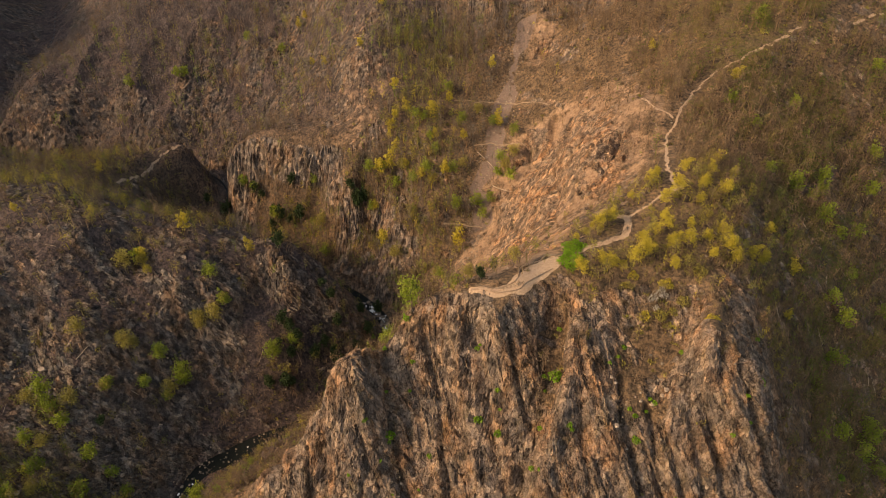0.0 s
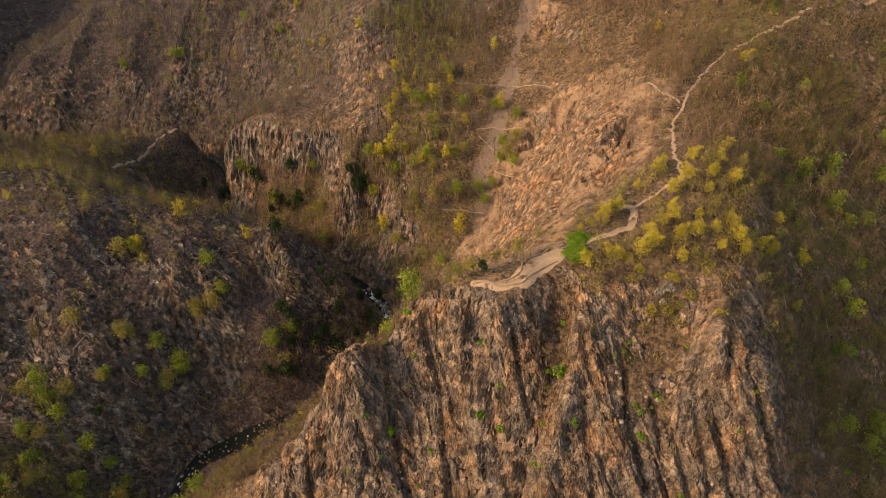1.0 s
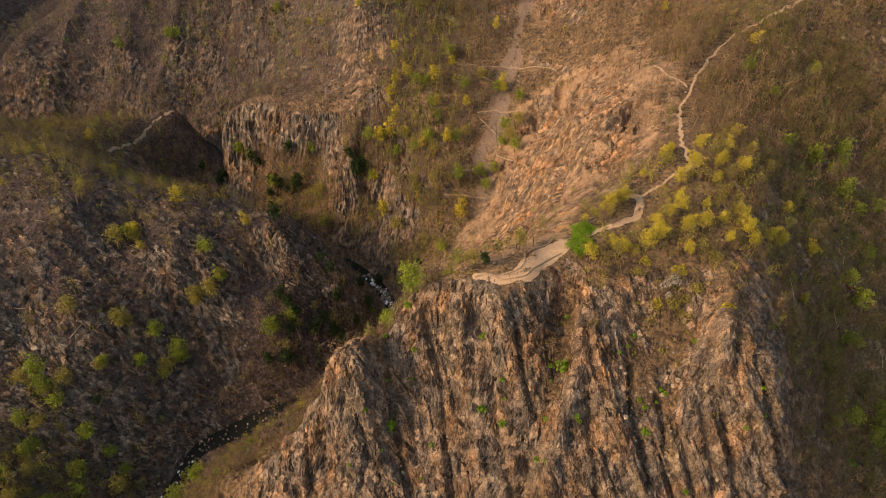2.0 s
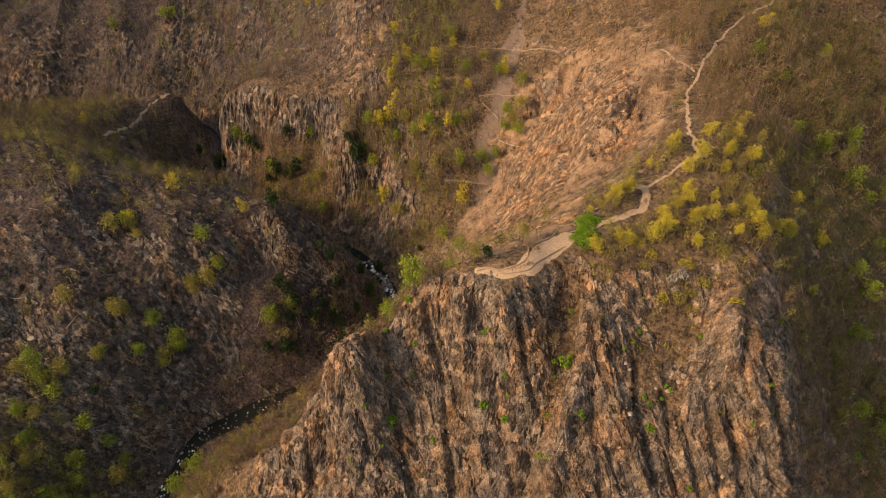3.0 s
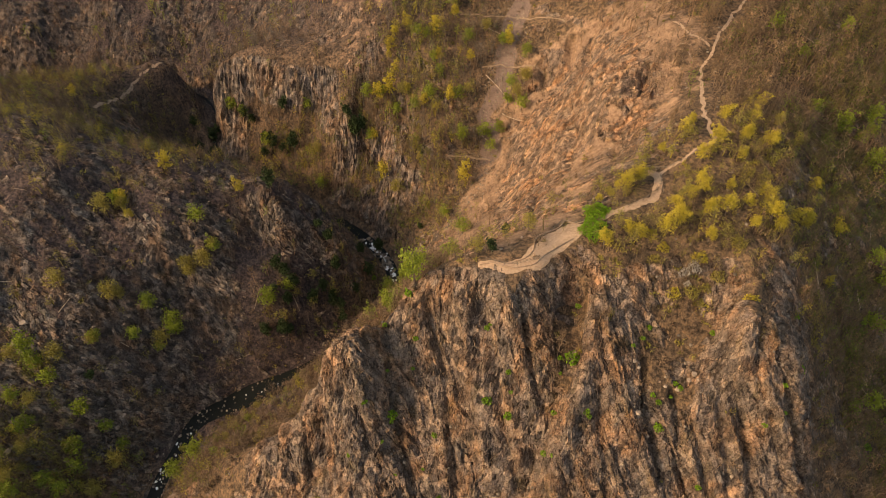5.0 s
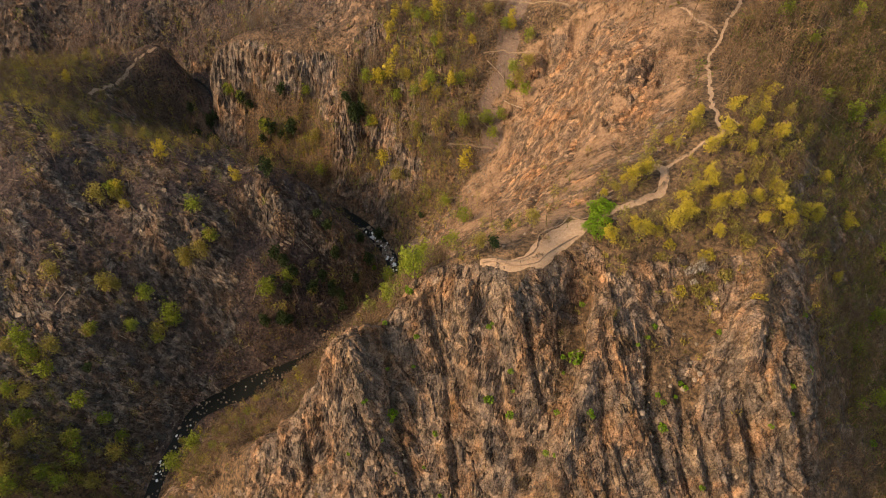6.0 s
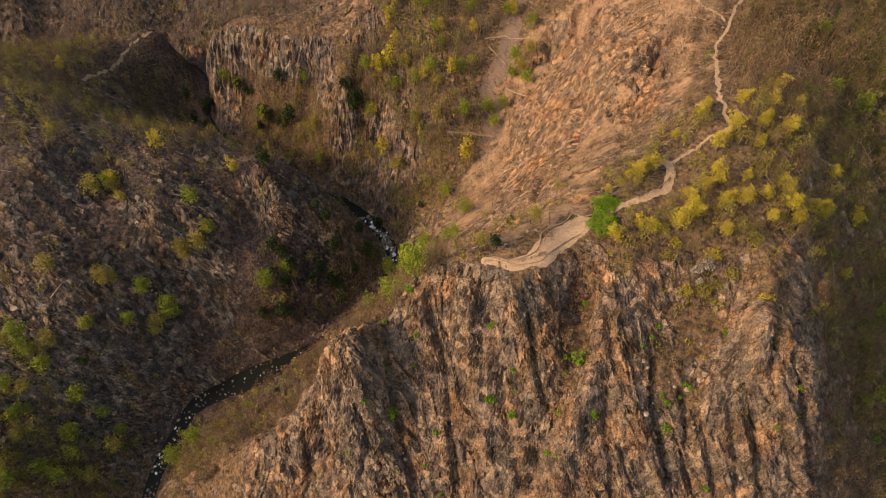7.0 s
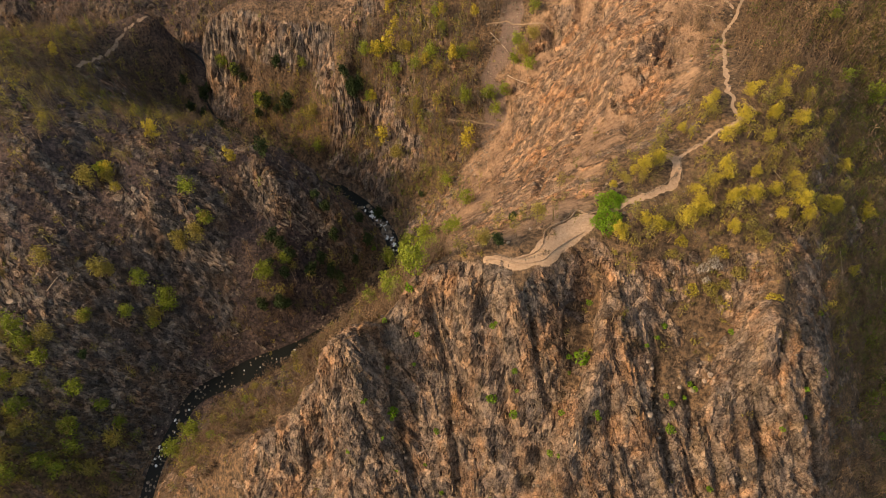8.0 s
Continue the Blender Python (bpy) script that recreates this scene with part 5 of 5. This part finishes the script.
def build_leafy():
    yellow = [leafy_tree(s, 1050, YELLOW, "young yellow-green tree on the ridge above the cliff", 6.5, 2.3, 0.25) for s in (1, 2, 3)]
    far = [leafy_tree(s, 440, YELLOW, "slender yellow-green tree among bare woods", 7.5, 2.0, 0.38) for s in (11, 12)]
    olive = [leafy_tree(s, 170, OLIVE, "brown tree just coming into olive leaf", 7.0, 2.5, 0.38) for s in (4, 5, 6)]
    green = [leafy_tree(s, 520, GREEN, "fresh green broadleaf tree among bare trees", 6.5, 2.2, 0.36) for s in (7, 8)]
    dark = [leafy_tree(s, 400, DARK, "dark evergreen tree on the shaded slope", 7.0, 1.7, 0.5) for s in (9, 10)]
    x, y = sown(110, (42, 118, 150, 200), 21)
    plant(yellow, YELLOW_AT, 1, 0.7, 1.15)
    plant(olive + yellow[:2], list(zip(x[:40], y[:40])), 21, 0.6, 1.0)
    plant(far, FAR_YELLOW_AT, 2, 0.9, 1.5)
    plant(green, GREEN_AT + [(-16, 160, 1.3), (-21, 168, 1.2), (-12, 173, 1.5), (-5, 178, 1.1), (-28, 172, 1.2), (-22, 181, 1.3)], 3, 1.0, 1.7)
    broad = [leafy_tree(s, 760, m, t, 6.5, 2.4, 0.28) for s, m, t in ((14, GREEN, "broad green tree among bare shaded woods"), (15, OLIVE, "broad olive-green tree among bare shaded woods"), (16, GREEN, "broad green tree on the shaded hill"))]
    plant(broad, BIG_GREEN_AT, 10, 1.2, 2.0)
    x, y = sown(60, (-88, -34, 205, 264), 26)
    plant(dark + olive[:1], list(zip(x[:20], y[:20])), 13, 0.9, 1.6)
    plant(broad[::2], SADDLE_GREEN_AT, 14, 0.9, 1.5)
    plant(olive + broad[1:2], SADDLE_OLIVE_AT, 15, 0.6, 1.0)
    plant(dark, SADDLE_DARK_AT, 16, 0.6, 0.9)
    plant(dark, CLIFF_DARK_AT, 17, 1.2, 2.0)
    plant([broad[0], far[0], broad[1], broad[2], far[1]], CLIFF_GREEN_AT, 18, 1.1, 1.8)
    plant([broad[1], olive[0], broad[0], olive[1]], WATERSIDE_AT, 19, 0.5, 0.9)
    plant([broad[1], yellow[0], olive[2]], LOOP_AT, 20, 0.5, 0.75)
    plant(broad[::2], BANK_GREEN_AT, 12, 1.5, 2.2)
    plant(broad[1:2], BIG_YELLOW_AT, 11, 1.2, 1.8)
    plant(broad, GULLY_SIDE_AT, 22, 1.2, 1.7)
    plant(dark, DARK_AT + [(-150, 345), (-140, 336), (-128, 328), (-118, 322), (-143, 352), (-110, 312), (-96, 305), (-155, 360), (-84, 301), (-133, 320)], 4, 1.1, 1.7)
    spots = []
    for box, n, seed in (((-240, -105, 222, 300), 12, 5), ((45, 125, 150, 200), 14, 6), ((-40, 25, 250, 380), 8, 7)):
        x, y = sown(n, box, seed)
        spots += list(zip(x, y))
    x, y = sown(70, (-38, 12, 300, 375), 22)
    plant(far[:1] + green[:1], list(zip(x[:8], y[:8])), 6, 1.1, 1.8)
    x, y = sown(90, (125, 205, 130, 270), 23)
    plant(green, list(zip(x[:16], y[:16])), 7, 1.0, 1.7)
    x, y = sown(60, (-178, -122, 132, 190), 25)
    plant(green[:1] + olive[:1] + green[1:], list(zip(x[:12], y[:12])), 9, 1.0, 1.7)
    x, y = sown(60, (-235, -110, 225, 300), 24)
    plant(yellow[:1] + olive[:1], list(zip(x[:12], y[:12])), 8, 0.7, 1.2)
    plant(olive, spots, 5, 0.6, 1.1)
    uproot(yellow + far + olive + green + dark + broad)


build_leafy()


def bush(seed, leaves, mat, label, wide, tall, clump):
    """A rounded bush: a few stems and a crown of small leaf clumps."""
    rng = np.random.default_rng(seed)
    wood, crown = Pile(), Pile()
    for _ in range(5):
        tip = np.array([*rng.normal(0, wide * 0.35, 2), tall * 0.7])
        wood.add(*stick((0, 0, -0.4), tip, 0.05 * tall, 0.015 * tall))
    for _ in range(leaves):
        v = rng.normal(0, 1, 3)
        v[2] = abs(v[2])
        v *= rng.uniform(0.6, 1.0) / np.linalg.norm(v)
        lump = 1 + 0.22 * math.sin(5 * v[0] + seed) * math.cos(4 * v[1] - seed)
        c = v * (wide, wide, tall) * lump
        u = rng.normal(0, 1, 3)
        u *= clump * rng.uniform(0.5, 1.1) / np.linalg.norm(u)
        w = np.cross(u, rng.normal(0, 1, 3))
        w *= clump * 0.6 / np.linalg.norm(w)
        crown.add(np.array([c - u, c + w, c + u, c - w]), [(0, 1, 2), (0, 2, 3)])
    ob = tagged(new("bush", None), label, "bush")
    part("stems", mesh_from(*wood.done(), BARK), ob)
    cv, cf = crown.done()
    part("foliage", mesh_from(cv, cf, mat, False, np.full(len(cv), 0.75)), ob)
    return ob


def set_down(ob, x, y, k=1.0, turn=0.0, sink=0.1):
    ob.matrix_basis = pose(x, y, float(lift(x, y)[0]) - sink, 0, 0, turn) @ Matrix.Diagonal((k, k, k, 1))


BUSH_AT = [(40.1, 155.8), (42.4, 163.2)]
TUFT_AT = [(33.6, 128.2), (-4.3, 120.1), (16.3, 126.7), (-9.4, 137.1), (36.8, 116.4), (26.1, 111.2), (16.5, 120.1), (55.9, 113.6), (-23.7, 122.2), (-16.5, 122.8), (-11, 144.1), (90.7, 121.9), (96.2, 138.9), (10.6, 123.9), (28.5, 110.1), (-37.1, 242.3), (141.2, 162), (140.7, 129.8)]


def build_bushes():
    for n, (x, y) in enumerate(BUSH_AT):
        set_down(bush(31 + n, 2600, BRIGHT, "dense bright green bush beside the lookout path", 4.3 - 0.3 * n, 2.3, 0.27), x, y, 1.0, 40 * n)
    rng = np.random.default_rng(33)
    tufts = [bush(40 + n, 130, BRIGHT, "small fresh green bush rooted in a rock cleft", 1.0, 0.8, 0.26) for n in range(3)]
    spots = TUFT_AT + [(rng.uniform(-45, 95), rng.uniform(102, 140)) for _ in range(34)]
    for n, (x, y) in enumerate(spots):
        ob = copy_thing(tufts[n % 3], Matrix.Identity(4))
        tagged(ob, group="green bushes on the cliff")
        set_down(ob, x, y, rng.uniform(0.6, 1.1) * (2.6 if n == 0 else 1.5 if n < len(TUFT_AT) else 0.9), rng.uniform(0, 360), -0.35)
    uproot(tufts)
    for mat, label, places in ((YELLOW, "rounded yellow bush in the cliff hollow", GOLD_AT), (OLIVE, "olive-green shrub in the cliff hollow", SHRUB_AT)):
        for n, (x, y) in enumerate(places):
            set_down(bush(60 + n, 420, mat, label, 1.9, 1.8, 0.22), x, y, rng.uniform(0.8, 1.3), 50 * n)
    for x, y, k in BLOSSOM_AT:
        set_down(bush(51, 420, BLOSSOM, "pale grey-white blossoming shrub above the cliff", 1.7, 1.9, 0.2), x, y, k)


BLOSSOM_AT = [(65.9, 146, 1.4), (63.2, 145, 0.9), (64.4, 143, 0.7), (-152.5, 348.9, 1.5)]
GOLD_AT = [(60.6, 141), (78.4, 135.1), (58, 150.4), (54.9, 153.8), (68, 148.1)]
SHRUB_AT = [(67.9, 139.6), (65.5, 141.3), (69.3, 142.2), (72.3, 144), (55.7, 147.5), (78.4, 150.9)]
build_bushes()


# ---- fences, benches and fallen wood ----
def box_mesh(a, b, thick, wide, mat):
    """A squared bar from a to b with its edges broken."""
    a, b = Vector(a), Vector(b)
    bm = bmesh.new()
    bmesh.ops.create_cube(bm, size=1.0)
    bmesh.ops.scale(bm, vec=(thick, wide, (b - a).length), verts=bm.verts)
    bmesh.ops.bevel(bm, geom=bm.edges[:], offset=min(thick, wide) * 0.2, segments=1, affect="EDGES")
    turn = (b - a).to_track_quat("Z", "Y").to_matrix().to_4x4()
    bmesh.ops.transform(bm, matrix=Matrix.Translation((a + b) / 2) @ turn, verts=bm.verts)
    me = bpy.data.meshes.new("bar")
    bm.to_mesh(me)
    bm.free()
    me.materials.append(mat)
    return me


FENCES = [[(23.3, 152.6), (28.4, 156.6), (32.4, 162.2), (35.6, 159.1), (38.8, 159.9)],
          [(43.4, 170.3), (47.5, 166), (50.9, 164), (55.5, 166.6), (60.7, 171.2)],
          [(59.1, 180.8), (60.4, 182.1), (62.9, 180.1), (64.8, 179.4), (71.6, 181.8), (75.8, 185.3)],
          [(62.7, 176.9), (61.8, 169.6)],
          [(10, 146.8), (14.8, 145.1), (18.3, 144.8), (22.7, 145.9)]]


def build_fence(line):
    pts = [p for p in densify([(x, y, 0) for x, y in line], 2.0)]
    at = [Vector((p[0], p[1], float(lift(p[0], p[1])[0]))) for p in pts]
    fence = tagged(new("fence", None), "weathered wooden rail fence along the lookout path", "fence", "fences on the ridge")
    fence.location = at[0]
    for p in at:
        part("post", box_mesh(p - at[0] - Vector((0, 0, 0.4)), p - at[0] + Vector((0, 0, 1.1)), 0.14, 0.14, RAIL), fence)
    for a, b in zip(at, at[1:]):
        for up in (1.02, 0.55):
            part("rail", box_mesh(a - at[0] + Vector((0, 0, up)), b - at[0] + Vector((0, 0, up)), 0.09, 0.07, RAIL), fence)


for line in FENCES:
    build_fence(line)

BENCHES = [(62.6, 179.8, 20), (60.6, 171.4, 60)]


def build_bench(x, y, turn):
    bench = tagged(new("bench", None), "dark wooden bench at the fenced viewpoint", "bench", "benches on the ridge")
    set_down(bench, x, y, 1.0, turn, 0.0)
    for k in range(3):
        part("seat_slat", box_mesh((-0.85, -0.15 + 0.15 * k, 0.45), (0.85, -0.15 + 0.15 * k, 0.45), 0.05, 0.12, RAIL), bench)
    for k in range(2):
        part("back_slat", box_mesh((-0.85, 0.28, 0.65 + 0.17 * k), (0.85, 0.28, 0.65 + 0.17 * k), 0.12, 0.04, RAIL), bench)
    for x0 in (-0.65, 0.65):
        for y0 in (-0.18, 0.26):
            part("leg", box_mesh((x0, y0, -0.3), (x0, y0, 0.43 if y0 < 0 else 0.9), 0.08, 0.08, RAIL), bench)


for place in BENCHES:
    build_bench(*place)


def build_parapet(line, tall=0.45, thick=0.28):
    """A low wall with a rounded top that follows the path's edge."""
    pts = np.array(smooth_line([(x, y, 0) for x, y in line], 2))
    way = np.gradient(pts[:, :2], axis=0)
    way /= np.linalg.norm(way, axis=1)[:, None]
    side = np.stack([way[:, 1], -way[:, 0]], 1)
    z = lift(pts[:, 0], pts[:, 1])
    z = np.convolve(np.pad(z, 3, mode="edge"), np.ones(7) / 7, "valid")
    shape = [(-0.5, -1.5), (-0.5, 0.75), (-0.3, 0.97), (0, 1.0), (0.3, 0.97), (0.5, 0.75), (0.5, -1.5)]
    rng = np.random.default_rng(91)
    verts = np.array([(*(p[:2] + s * thick * a), h + tall * b + (rng.normal(0, 0.03) if b > 0 else 0)) for p, s, h in zip(pts, side, z) for a, b in shape])
    n = len(shape)
    quads = [(r * n + c, r * n + c + 1, (r + 1) * n + c + 1, (r + 1) * n + c) for r in range(len(pts) - 1) for c in range(n - 1)]
    ob = new("parapet_wall", mesh_from(verts - verts[0], quads, WALLING))
    ob.location = verts[0]
    return tagged(ob, "low tan stone wall edging the lookout platform", "wall", "walls of the lookout")


PARAPETS = [[(8.5, 145.4), (11.3, 145.7), (13.7, 144.8), (16.2, 143.9), (19.7, 144.2), (22.9, 144.8), (24.2, 146), (26.2, 147.9), (30.1, 150.8), (33.9, 152.9)],
            [(16.8, 145.5), (19.8, 146.1), (22.3, 147.6), (23.2, 150.3), (23.8, 154.3), (27.2, 156.4), (30.8, 158.2), (33.3, 162.4), (35.5, 159.1), (38.8, 159.9)]]
for line in PARAPETS:
    build_parapet(line)

def tube(pts, radii, sides=5):
    """One closed tube through points: verts and triangles."""
    pts, rings = np.asarray(pts, float), []
    for k, p in enumerate(pts):
        w = pts[min(k + 1, len(pts) - 1)] - pts[max(k - 1, 0)]
        w = w / np.linalg.norm(w)
        u = np.cross(w, (0.1, 0.2, 0.97))
        u /= np.linalg.norm(u)
        v = np.cross(w, u)
        ang = np.arange(sides) * 2 * np.pi / sides
        rings.append(p + radii[k] * (np.cos(ang)[:, None] * u + np.sin(ang)[:, None] * v))
    tris = []
    for k in range(len(pts) - 1):
        for i in range(sides):
            a, b = k * sides + i, k * sides + (i + 1) % sides
            tris += [(a, b, b + sides), (a, b + sides, a + sides)]
    last = (len(pts) - 1) * sides
    tris += [(0, i + 1, i) for i in range(1, sides - 1)] + [(last, last + i, last + i + 1) for i in range(1, sides - 1)]
    return np.concatenate(rings), np.array(tris)


def build_footpath(line, wide=0.6):
    """A narrow trodden path across a slope, a little dished, with an uneven edge."""
    rng = np.random.default_rng(int(abs(line[0][0]) * 10))
    pts = np.array(densify(smooth_line(line, 1), 0.8))
    way = np.gradient(pts[:, :2], axis=0)
    way /= np.linalg.norm(way, axis=1)[:, None]
    side = np.stack([way[:, 1], -way[:, 0]], 1)
    across = [(-0.6, -0.15), (-0.42, 0.16), (0.0, 0.12), (0.42, 0.16), (0.6, -0.15)]
    verts = []
    for p, s in zip(pts, side):
        w = wide * rng.uniform(0.75, 1.2)
        for a, up in across:
            q = p[:2] + s * w * a
            verts.append((q[0], q[1], float(lift(q[0], q[1])[0]) + up))
    n = len(across)
    quads = [(r * n + c, r * n + c + 1, (r + 1) * n + c + 1, (r + 1) * n + c) for r in range(len(pts) - 1) for c in range(n - 1)]
    tagged(new("footpath", mesh_from(verts, quads, TRODDEN)), "narrow trodden earth path crossing the slope", "path", kind="structure")


for line in THIN_TRAILS[:3]:
    build_footpath(line)


def build_log(x0, y0, x1, y1, thick=0.16):
    """A fallen trunk that lies on the ground from end to end, with broken branches."""
    n = 7
    xs, ys = np.linspace(x0, x1, n), np.linspace(y0, y1, n)
    zs = lift(xs, ys)
    zs = np.maximum(zs, np.interp(np.arange(n), [0, n - 1], [zs[0], zs[-1]]) - 0.6) + thick * 0.7
    base = np.array([x0, y0, zs[0]])
    pts = np.stack([xs, ys, zs], 1) - base
    log = tagged(new("fallen_log", None), "bleached fallen tree trunk lying on the slope", "log", "fallen trunks")
    log.location = base
    part("trunk", mesh_from(*tube(pts, thick * np.linspace(1, 0.4, n)), DEADWOOD), log)
    rng = np.random.default_rng(int(abs(x0 * 10)))
    for _ in range(3):
        k = rng.integers(1, n - 1)
        tip = pts[k] + rng.normal(0, 0.7, 3) + (0, 0, 0.5)
        part("branch", mesh_from(*tube([pts[k], (pts[k] + tip) / 2 + 0.1, tip], [thick * 0.4, thick * 0.3, thick * 0.12], 4), DEADWOOD), log)


def build_logs():
    for a, b, c, d in ((20.4, 327.6, 30.4, 313.8), (21.4, 357, 31.9, 346.8), (28.3, 307.6, 37.8, 296.8), (15.1, 304, 26, 292.2)):
        build_log(a, b, c, d, 0.3)
    rng = np.random.default_rng(61)
    x, y = sown(420, (-200, -50, 150, 260), 62)
    for a, b in list(zip(x, y))[:60]:
        ang, far = rng.uniform(0, np.pi), rng.uniform(3, 8)
        build_log(a, b, a + far * math.cos(ang), b + far * math.sin(ang), rng.uniform(0.1, 0.18))
    x, y = sown(200, (85, 190, 140, 280), 63)
    for a, b in list(zip(x, y))[:50]:
        ang, far = rng.uniform(0, np.pi), rng.uniform(3, 8)
        build_log(a, b, a + far * math.cos(ang), b + far * math.sin(ang), rng.uniform(0.1, 0.18))


build_logs()


# ---- stones and white water ----
def pebble(seed, cuts=1):
    """An angular stone about 1 m across: verts and triangles."""
    rng = np.random.default_rng(seed)
    bm = bmesh.new()
    bmesh.ops.create_icosphere(bm, subdivisions=cuts, radius=0.5)
    for v in bm.verts:
        v.co *= rng.uniform(0.7, 1.2)
        v.co.z *= 0.75
    verts = np.array([v.co[:] for v in bm.verts])
    tris = np.array([[v.index for v in f.verts] for f in bm.faces])
    bm.free()
    return verts, tris


PEBBLES = [pebble(s) for s in range(200, 208)]


def river_spots(rng, n, lo, hi, wide):
    """Random places in the river between two of the plan's northings."""
    p = np.array(densify([q for q in RIVER_LINE if lo < q[1] < hi and q[0] > -130], 0.7))
    heart = rng.integers(len(p), size=max(3, n // 16))
    k = np.clip(heart[rng.integers(len(heart), size=n)] + rng.normal(0, 5, n).astype(int), 0, len(p) - 1)
    return p[k, 0] + rng.normal(0, wide, n), p[k, 1] + rng.normal(0, wide, n), p[k, 2]


def build_rapids():
    rng = np.random.default_rng(71)
    verts, tris, tints, count = [], [], [], 0
    for n, lo, hi, wide, big in ((110, 236, 278, 2.0, 1.5), (60, 128, 176, 2.4, 0.9), (40, 176, 236, 2.8, 0.7), (420, 120, 290, 5.2, 0.8)):
        x, y, z = river_spots(rng, n, lo, hi, wide)
        for a, b, c in zip(x, y, z):
            tv, tf = PEBBLES[rng.integers(8)]
            k = big * rng.uniform(0.5, 1.6)
            floor_z = max(c - 0.15, float(lift(a, b)[0]))
            verts.append(tv * k * rng.uniform(0.8, 1.3, 3) + (a, b, floor_z))
            tris.append(tf + count)
            tints.append(np.full(len(tv), rng.uniform(0, 1)))
            count += len(tv)
    tagged(new("boulders", mesh_from(np.concatenate(verts), np.concatenate(tris), STONE, False, np.concatenate(tints))), "grey boulders strewn in and along the river", "boulders", kind="stuff")
    verts, tris, count = [], [], 0
    for n, lo, hi, wide in ((80, 238, 276, 1.1), (16, 143, 170, 1.2), (4, 176, 200, 1.2)):
        x, y, z = river_spots(rng, n, lo, hi, wide)
        for a, b, c in zip(x, y, z):
            k = 7
            ang = np.arange(k) * 2 * np.pi / k
            r = rng.uniform(0.3, 1.0, k) * rng.uniform(0.35, 0.9 if lo < 230 else 1.2)
            rim = np.stack([a + r * np.cos(ang), b + 1.4 * r * np.sin(ang), np.full(k, c + 0.03)], 1)
            verts.append(np.r_[[(a, b, c + 0.16)], rim])
            tris.append(np.array([(0, 1 + i, 1 + (i + 1) % k) for i in range(k)]) + count)
            count += k + 1
    tagged(new("white_water", mesh_from(np.concatenate(verts), np.concatenate(tris), FOAM)), "white foam of the rapids between the boulders", "water", kind="stuff")


def build_scree():
    rng = np.random.default_rng(81)
    p = np.array(densify(GULLY, 0.8))
    k = rng.integers(len(p), size=900)
    x, y = p[k, 0] + rng.normal(0, 4.5, 900), p[k, 1] + rng.normal(0, 4.5, 900)
    more = 1500
    x, y = np.r_[x, rng.uniform(-160, 110, more)], np.r_[y, rng.uniform(100, 330, more)]
    keep = along(RIVER_LINE, x, y)[0] > 5
    x, y = x[keep], y[keep]
    v, f, t = strewn(PEBBLES, x, y, rng.uniform(0.3, 1.0, len(x)) ** 1.5 * 1.3, 82, 0.05)
    tagged(new("loose_stones", mesh_from(v, f, STONE, False, t)), "loose angular stones lying on slopes and scree", "stones", kind="stuff")


BOULDERS = [(-170, 186.1, 3.2), (-167.9, 141.9, 2.6), (-172.3, 178, 2.4), (-165.4, 174.6, 1.8), (-152, 159.7, 2.2), (-141.9, 160.7, 2.6), (-138.4, 160.2, 2), (-80.4, 242, 1.5), (-116.7, 214.4, 1.4), (65.5, 124.1, 1.6), (66.5, 122.6, 1.2), (61.5, 121.4, 1.4), (57.9, 121.7, 1.1), (50.2, 115.8, 1.5), (49.1, 126, 1.2), (50.4, 124.8, 1), (64.4, 123.2, 1.3), (59.9, 120.3, 1)]


def build_boulders():
    for n, (x, y, k) in enumerate(BOULDERS):
        v, f = pebble(300 + n, 2)
        ob = new("boulder", mesh_from(v * (1.2, 1.0, 0.9), f, PALE_STONE))
        set_down(ob, x, y, k, 50 * n, -0.1 * k)
        tagged(ob, "pale tan boulder bedded in the wooded slope", "boulder", "boulders on the slope")


build_boulders()
build_rapids()
build_scree()
